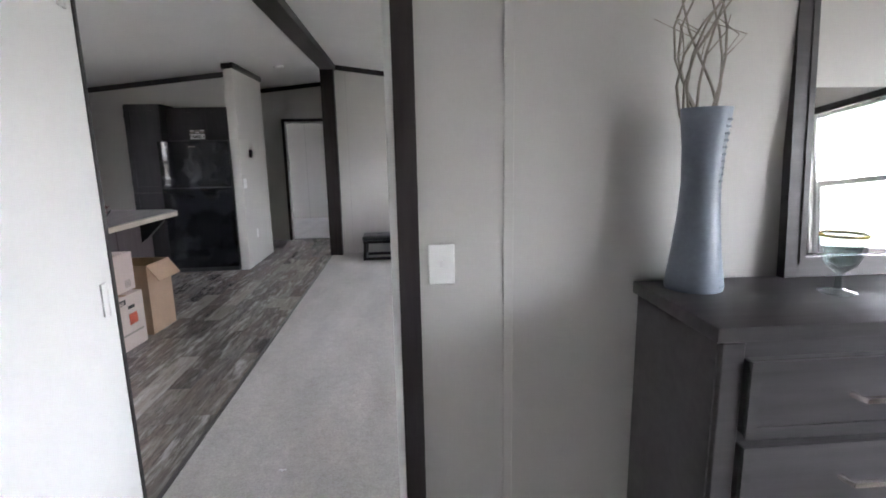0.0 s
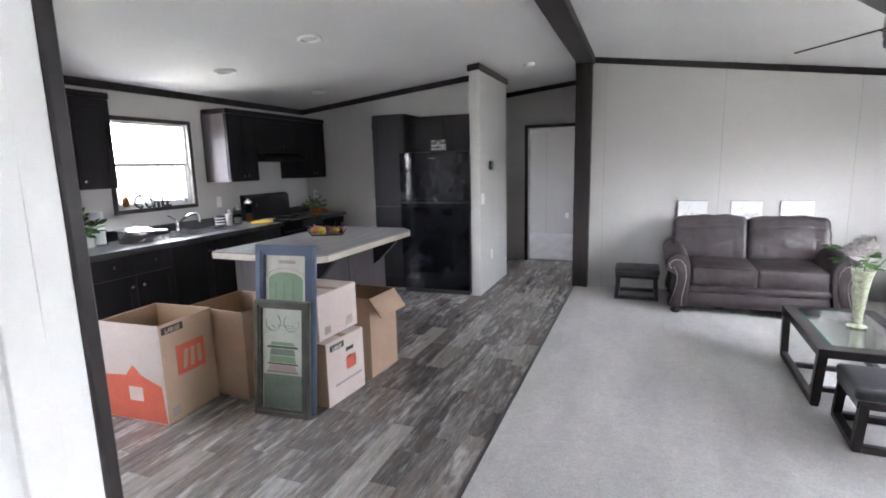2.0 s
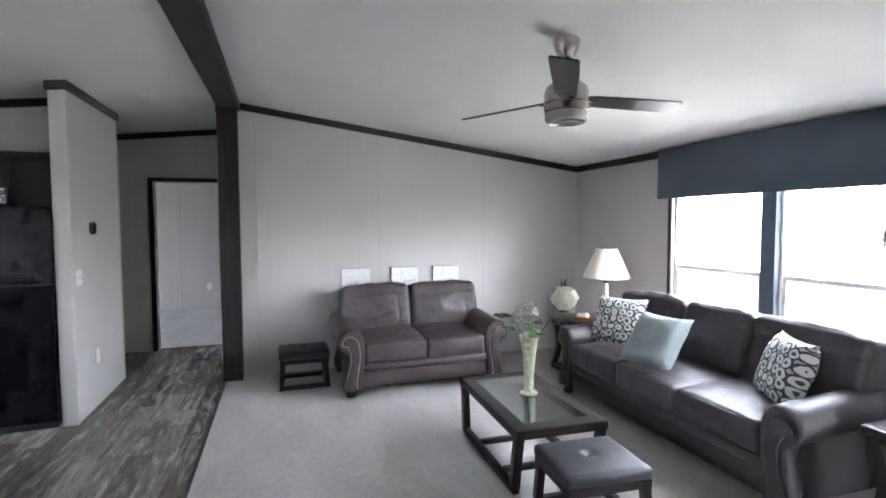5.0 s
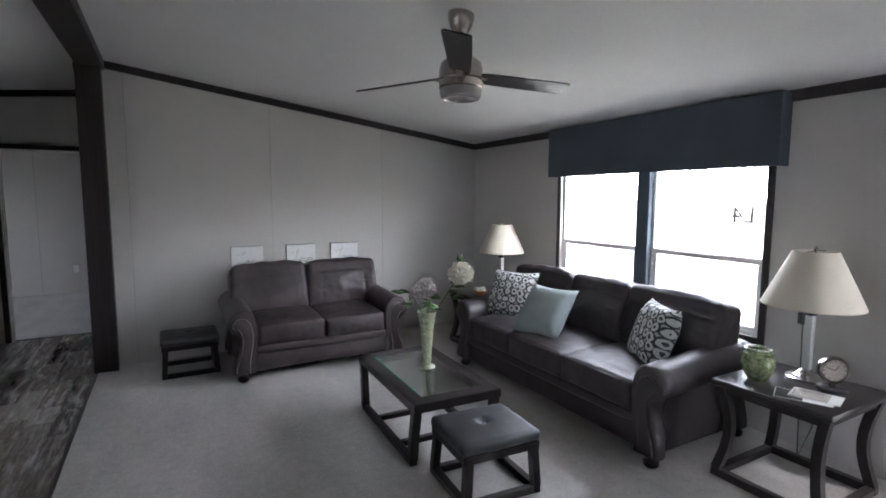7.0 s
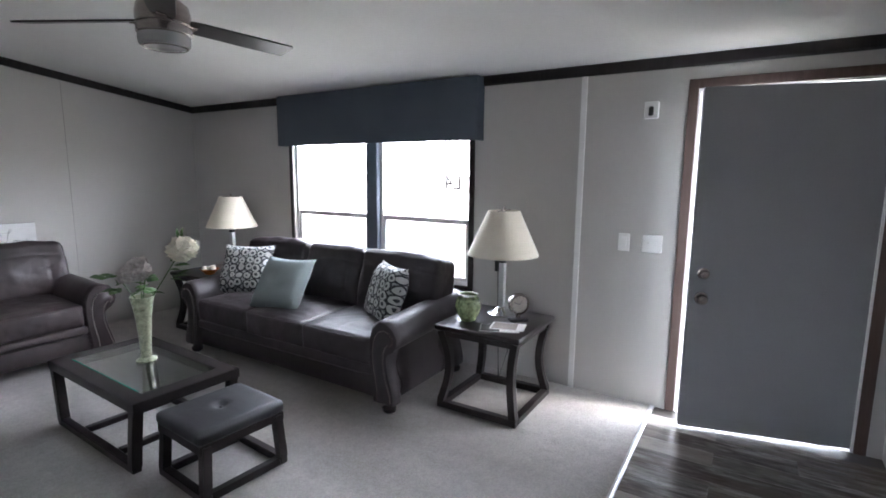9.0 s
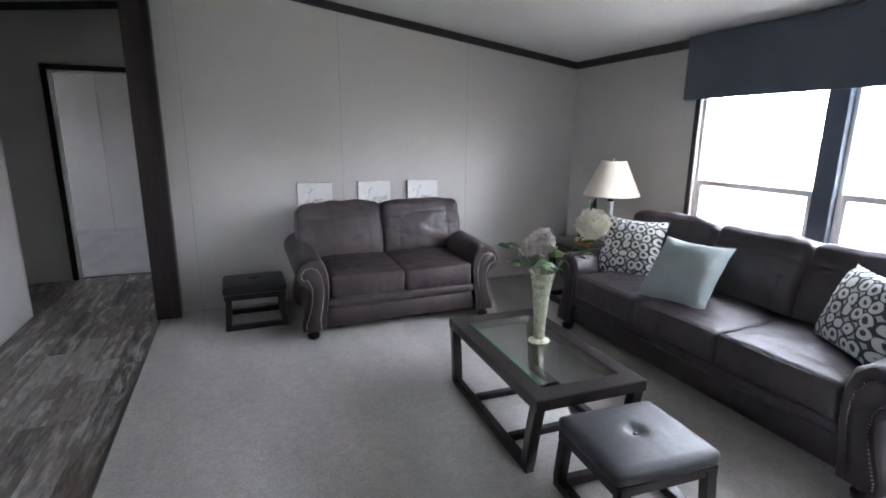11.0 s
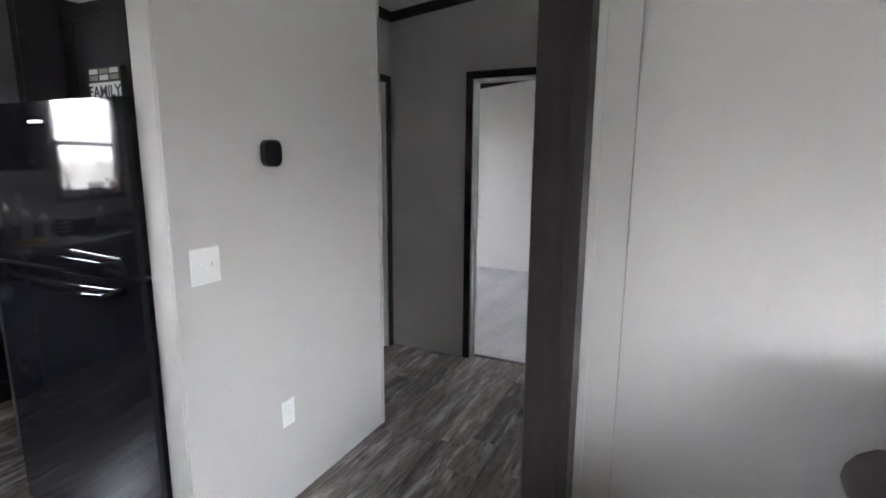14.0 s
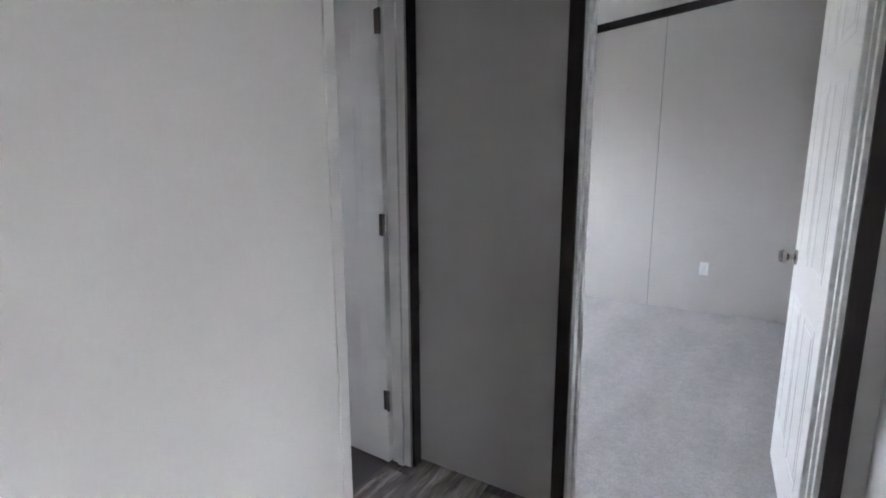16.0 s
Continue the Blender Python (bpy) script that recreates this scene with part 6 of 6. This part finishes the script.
for y in (2.40, 4.485):
    part("return", box((XE - 0.10, y, 1.735), (XE - 0.001, y + 0.015, 2.185), 0.003), VALANCE, val)
part("top_board", box((XE - 0.10, 2.415, 2.15), (XE - 0.021, 4.485, 2.17)), VALANCE, val)

wall_plate("light_switch", pose(-1.0995, 5.215, 1.115, 0, 0, 90), 0.118, 0.125, "toggle", "white double light switch on the partition")
wall_plate("outlet", pose(-1.0995, 5.565, 0.415, 0, 0, 90), 0.072, 0.117, "socket", "white double outlet low on the partition")
wall_plate("light_switch", pose(1.06, YS0 - 0.0005, 1.145), 0.074, 0.114, "toggle", "white single light switch by the bedroom door")
wall_plate("light_switch", pose(XE - 0.0005, 1.365, 1.065, 0, 0, -90), 0.072, 0.115, "rocker", "white light switch by the front door")
wall_plate("light_switch", pose(XE - 0.0005, 1.195, 1.065, 0, 0, -90), 0.12, 0.115, "toggle", "white double light switch by the front door")
wall_plate("outlet", pose(XE - 0.0005, 2.25, 0.83, 0, 0, -90), 0.072, 0.115, "socket", "dark double outlet by the lamp", BLACK)
wall_plate("outlet", pose(-0.85, YBED - 0.0005, 0.39), 0.072, 0.115, "socket", "white double outlet in the far bedroom")
def oval(a, b, p=3.2, n=28):
    """A rounded-square outline."""
    return [(a * math.copysign(abs(math.cos(k * math.tau / n)) ** (2 / p), math.cos(k * math.tau / n)), b * math.copysign(abs(math.sin(k * math.tau / n)) ** (2 / p), math.sin(k * math.tau / n))) for k in range(n)]


th = thing("thermostat", pose(-1.0995, 5.535, 1.492, 0, 0, 90), "round-cornered black thermostat on the partition", "thermostat")
part("body", prism(oval(0.046, 0.051), -0.022, 0), BLACK, th, "", True)
part("face", prism(oval(0.040, 0.045), -0.025, -0.0225), BLACKGLOSS, th)
sens = thing("alarm_sensor", pose(XE - 0.0005, 1.245, 1.885, 0, 0, -90), "white alarm sensor high on the wall", "sensor")
part("body", box((-0.04, -0.045, -0.05), (0.04, 0, 0.05), 0.008, 2), WHITE, sens, "", True)
part("lens", box((-0.014, -0.05, -0.035), (0.014, -0.044, 0.02), 0.006, 2), BLACK, sens, "", True)

# ---- on the ceiling ----
for x, y in ((-1.85, 3.14), (-2.93, 3.36), (-2.95, 4.83)):
    t = thing("recessed_light", pose(x, y, cz(x), 0, -math.degrees(math.atan(0.106)), 0), "white recessed ceiling light, unlit", "ceiling light", "kitchen downlights")
    part("trim_ring", lathe([(0.062, 0.004), (0.068, -0.014), (0.086, -0.016), (0.096, -0.006), (0.096, 0.004)], 32), WHITE, t, "", True)
    part("lamp_face", lathe([(0.063, 0.002), (0.05, -0.002), (0, -0.004)], 32), WHITE, t, "", True)
sm = thing("smoke_detector", pose(-0.67, 5.66, cz(-0.67), 0, -6, 0), "white round smoke detector on the ceiling", "smoke detector")
part("body", lathe([(0.07, 0.004), (0.07, -0.012), (0.06, -0.03), (0.03, -0.038), (0, -0.038)], 28), WHITE, sm, "", True)

FX, FY = 1.80, 2.965
fan = thing("ceiling_fan", pose(FX, FY, 0), "brushed nickel ceiling fan with three dark blades and a glass light", "ceiling fan")
part("canopy", lathe([(0, cz(FX) + 0.012), (0.066, cz(FX) + 0.01), (0.066, cz(FX) - 0.025), (0.055, cz(FX) - 0.065), (0.036, cz(FX) - 0.095), (0.02, cz(FX) - 0.10), (0, cz(FX) - 0.10)], 32), NICKEL, fan, "", True)
part("downrod", lathe([(0.012, 2.260), (0.012, 2.40)], 14, True), NICKEL, fan, "", True)
part("motor", lathe([(0, 2.280), (0.02, 2.280), (0.028, 2.255), (0.075, 2.240), (0.104, 2.215), (0.112, 2.180), (0.112, 2.137), (0.100, 2.136), (0.100, 2.127), (0.112, 2.126), (0.112, 2.095), (0.105, 2.090), (0, 2.090)], 40), NICKEL, fan, "brushed nickel motor housing", True)
part("light_bowl", lathe([(0.105, 2.090), (0.108, 2.070), (0.104, 2.048), (0.085, 2.040), (0, 2.038)], 40), FANGLASS, fan, "frosted glass bowl", True)
part("bowl_ring", lathe([(0.088, 2.040), (0.09, 2.035), (0.096, 2.038)], 40), NICKEL, fan, "", True)
for a in (238, 358, 118):
    bm = bmesh.new()
    prof = [(0.09, -0.045, 0.045), (0.16, -0.055, 0.055), (0.45, -0.062, 0.06), (0.66, -0.065, 0.058), (0.675, -0.055, 0.05)]
    top, low = [], []
    for x, y0, y1 in prof:
        top.append([bm.verts.new((x, y0, 0.004)), bm.verts.new((x, y1, 0.004))])
        low.append([bm.verts.new((x, y0, -0.004)), bm.verts.new((x, y1, -0.004))])
    for i in range(len(prof) - 1):
        bm.faces.new((top[i][0], top[i + 1][0], top[i + 1][1], top[i][1]))
        bm.faces.new((low[i][1], low[i + 1][1], low[i + 1][0], low[i][0]))
        for j in (0, 1):
            bm.faces.new((top[i][j], low[i][j], low[i + 1][j], top[i + 1][j]))
    bm.faces.new((top[0][0], top[0][1], low[0][1], low[0][0]))
    bm.faces.new((top[-1][0], low[-1][0], low[-1][1], top[-1][1]))
    bmesh.ops.recalc_face_normals(bm, faces=bm.faces)
    part("blade", bm, TABLEWOOD, fan, "dark wooden fan blade", False, pose(0, 0, 2.155, 0, 0, a) @ pose(0, 0, 0, -13, 0, 0))
    part("blade_arm", box((0.06, -0.02, -0.012), (0.15, 0.02, -0.005), 0.002), NICKEL, fan, "", False, pose(0, 0, 2.155, 0, 0, a) @ pose(0, 0, 0, -13, 0, 0))

# ---- bedroom at the start ----
DX, DY = 1.61, -0.145
dr = thing("dresser", pose(DX, DY, 0.004), "charcoal dresser with bar handles against the wall", "dresser")
DWD, DDP, DHT = 1.55, 0.40, 1.075
part("carcass", box((0.015, -DDP + 0.02, 0.05), (DWD - 0.015, 0, DHT - 0.035), 0.003), DRESSER, dr)
part("top", box((0, -DDP, DHT - 0.035), (DWD, 0.004, DHT), 0.005, 2), DRESSER, dr, "", True)
for x in (0.015, DWD - 0.065):
    part("front_post", box((x, -DDP + 0.002, 0), (x + 0.05, -DDP + 0.02, DHT - 0.036), 0.002), DRESSER, dr)
for r_, (z0, z1) in enumerate(((0.10, 0.36), (0.385, 0.60), (0.625, 0.80), (0.825, 1.0))):
    for c_ in range(2):
        x0 = 0.075 + c_ * 0.71
        d = part("drawer", box((x0, -DDP - 0.004, z0), (x0 + 0.69, -DDP + 0.02, z1), 0.003), DRESSER, dr)
        part("drawer_frame", slab("y", -DDP - 0.012, -DDP - 0.0035, x0, x0 + 0.69, z0, z1, [(x0 + 0.022, x0 + 0.668, z0 + 0.022, z1 - 0.022)]), DRESSER, d)
        zc = (z0 + z1) / 2
        part("bar_handle", sweep([(x0 + 0.24, -DDP - 0.005, zc), (x0 + 0.245, -DDP - 0.035, zc), (x0 + 0.445, -DDP - 0.035, zc), (x0 + 0.45, -DDP - 0.005, zc)], 0.013, 0.011), NICKEL, d, "brushed nickel bar handle")
mr = thing("dresser_mirror", pose(2.035, -0.155, DHT + 0.005, -4, 0, 0), "dark-framed mirror standing on the dresser", "mirror")
part("frame", slab("y", -0.03, 0.0, 0, 1.05, 0, 0.85, [(0.055, 0.995, 0.055, 0.795)]), DRESSER, mr)
part("glass", box((0.05, -0.012, 0.05), (1.0, -0.008, 0.80)), MIRROR, mr, "mirror glass")
part("frame_lip", slab("y", -0.034, -0.031, 0.04, 1.01, 0.04, 0.81, [(0.058, 0.992, 0.058, 0.792)]), DRESSER, mr)
bv = thing("tall_vase", pose(1.735, -0.235, DHT + 0.005), "tall blue-grey ceramic vase with dry twigs on the dresser", "vase")
prof = [(0, 0), (0.072, 0), (0.074, 0.01), (0.062, 0.10), (0.052, 0.20), (0.048, 0.28), (0.052, 0.38), (0.062, 0.47), (0.058, 0.47), (0.045, 0.30), (0.06, 0.02), (0, 0.015)]
part("vessel", lathe(prof, 32), CERAMIC, bv, "blue-grey fluted vessel", True)
dots = []
for k in range(26):
    z = 0.015 + k * 0.017
    f = (z / 0.47)
    r = 0.074 - 0.098 * f + 0.086 * f * f
    for q in range(5):
        a = math.radians(-62 + q * 9)
        dots.append((r * math.cos(a), r * math.sin(a), z))
tagged(part("raised_dots", balls(dots, 0.0045), CERAMIC, bv, "rows of raised dots", True), kind="stuff")
rng = random.Random(21)
for k in range(9):
    bm = bmesh.new()
    a, s_ = rng.uniform(0, math.tau), rng.uniform(0.04, 0.13)
    pts = [Vector((0.02 * math.cos(a), 0.02 * math.sin(a), 0.25))]
    for q in range(1, 9):
        f = q / 8
        pts.append(Vector((math.cos(a + 4.5 * f) * s_ * (0.3 + 0.7 * f), math.sin(a + 4.5 * f) * s_ * (0.3 + 0.7 * f) * 0.6, 0.25 + 0.55 * f)))
    sweep(pts, [0.005 - 0.003 * i / 8 for i in range(9)], bm=bm, seg=5)
    e = pts[5]
    sweep([e, e + Vector((rng.uniform(-0.05, 0.05), rng.uniform(-0.03, 0.03), 0.05)), e + Vector((rng.uniform(-0.08, 0.08), rng.uniform(-0.03, 0.03), 0.09))], [0.002, 0.0016, 0.001], bm=bm, seg=4)
    part("twig", bm, TWIG, bv, "", True)
gb = thing("glass_ornament", pose(2.06, -0.335, DHT + 0.005), "clear glass goblet ornament with a gold rim on the dresser", "ornament")
part("goblet", lathe([(0, 0.0), (0.04, 0.0), (0.042, 0.004), (0.008, 0.014), (0.007, 0.05), (0.035, 0.075), (0.05, 0.11), (0.052, 0.15), (0.049, 0.15), (0.03, 0.08), (0, 0.062)], 28), JARGLASS, gb, "", True)
part("rim", lathe([(0.0505, 0.146), (0.0535, 0.15), (0.0505, 0.154)], 28), YELLOW, gb, "gold rim", True)
part("stopper", lathe([(0.05, 0.154), (0.03, 0.17), (0.01, 0.18), (0.008, 0.2), (0, 0.21)], 24), JARGLASS, gb, "", True)
scrap = balls([(0, 0, 0.006), (0.012, 0.006, 0.005), (-0.010, 0.008, 0.005)], 0.008, sub=1, flat=0.5)
single("paper_scrap", scrap, PAPER, "small scrap of white paper on the carpet", "paper scrap", m=pose(0.35, 0.66, 0.004))

# ---- vinyl planks ----
entry = structure("floor_entry", slab("z", -0.06, -0.003, PAD_X, XE + 0.1, YS1, PAD_Y, []), STRIP, "grey-brown vinyl plank pad inside the front door", "floor")
edging = [(-0.014, -0.002), (-0.012, 0.007), (0.0, 0.010), (0.012, 0.007), (0.014, -0.002)]
structure("entry_strip", prism([(PAD_Y + u, v) for u, v in edging], PAD_X - 0.014, XE, "x"), STEELSOFT, "bright metal strip along the entry pad", "floor strip")
structure("entry_strip", prism([(PAD_X + u, v) for u, v in edging], YS1, PAD_Y - 0.014), STEELSOFT, "bright metal strip along the entry pad", "floor strip")
floor = structure("floor_vinyl", slab("z", -0.06, -0.003, XW, EDGE + 0.002, YS1, YHALL + 0.06, []), STRIP, "grey-brown wood-look vinyl plank floor", "floor")
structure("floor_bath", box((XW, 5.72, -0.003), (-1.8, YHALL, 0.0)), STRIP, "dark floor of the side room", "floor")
PW = 0.152


def plank_mesh(length):
    bm = bmesh.new()
    g, c = 0.0006, 0.0012
    a, b = PW / 2 - g, length / 2 - g
    low = [bm.verts.new((x, y, -0.003)) for x, y in ((-a, -b), (a, -b), (a, b), (-a, b))]
    top = [bm.verts.new((x, y, 0.0)) for x, y in ((-a + c, -b + c), (a - c, -b + c), (a - c, b - c), (-a + c, b - c))]
    for i in range(4):
        bm.faces.new((low[i], low[(i + 1) % 4], top[(i + 1) % 4], top[i]))
    bm.faces.new(top)
    return mesh_of("plank", bm, VINYL)


planks, cache = [], {}
rng = random.Random(8)
cols = int(round((EDGE - XW) / PW))
for i in range(cols):
    x = EDGE - PW * (i + 0.5)
    end = YHALL + 0.05 if x > -1.75 else 5.62
    y = YS1 - rng.randrange(6) * 0.12
    while y < end:
        step = rng.choice((0.30, 0.46, 0.62, 0.78, 0.92))
        y0, y1 = max(y, YS1), min(y + step, end)
        if y1 - y0 > 0.06:
            ln = round(y1 - y0, 2)
            if ln not in cache:
                cache[ln] = plank_mesh(ln)
            planks.append((x, (y0 + y1) / 2, cache[ln]))
        y += step
for x, y, me in planks:
    ob = new("plank", me)
    ob.location = (x, y, 0)
    ob.parent = floor
for i in range(7):
    for y0, y1 in ((YS1, 0.36), (0.36, PAD_Y)) if i % 2 else ((YS1, 0.74), (0.74, PAD_Y)):
        ln = round(y1 - y0, 2)
        if ln not in cache:
            cache[ln] = plank_mesh(ln)
        ob = new("plank", cache[ln])
        ob.location = (PAD_X + 0.016 + PW * (i + 0.5), (y0 + y1) / 2, 0)
        ob.parent = entry
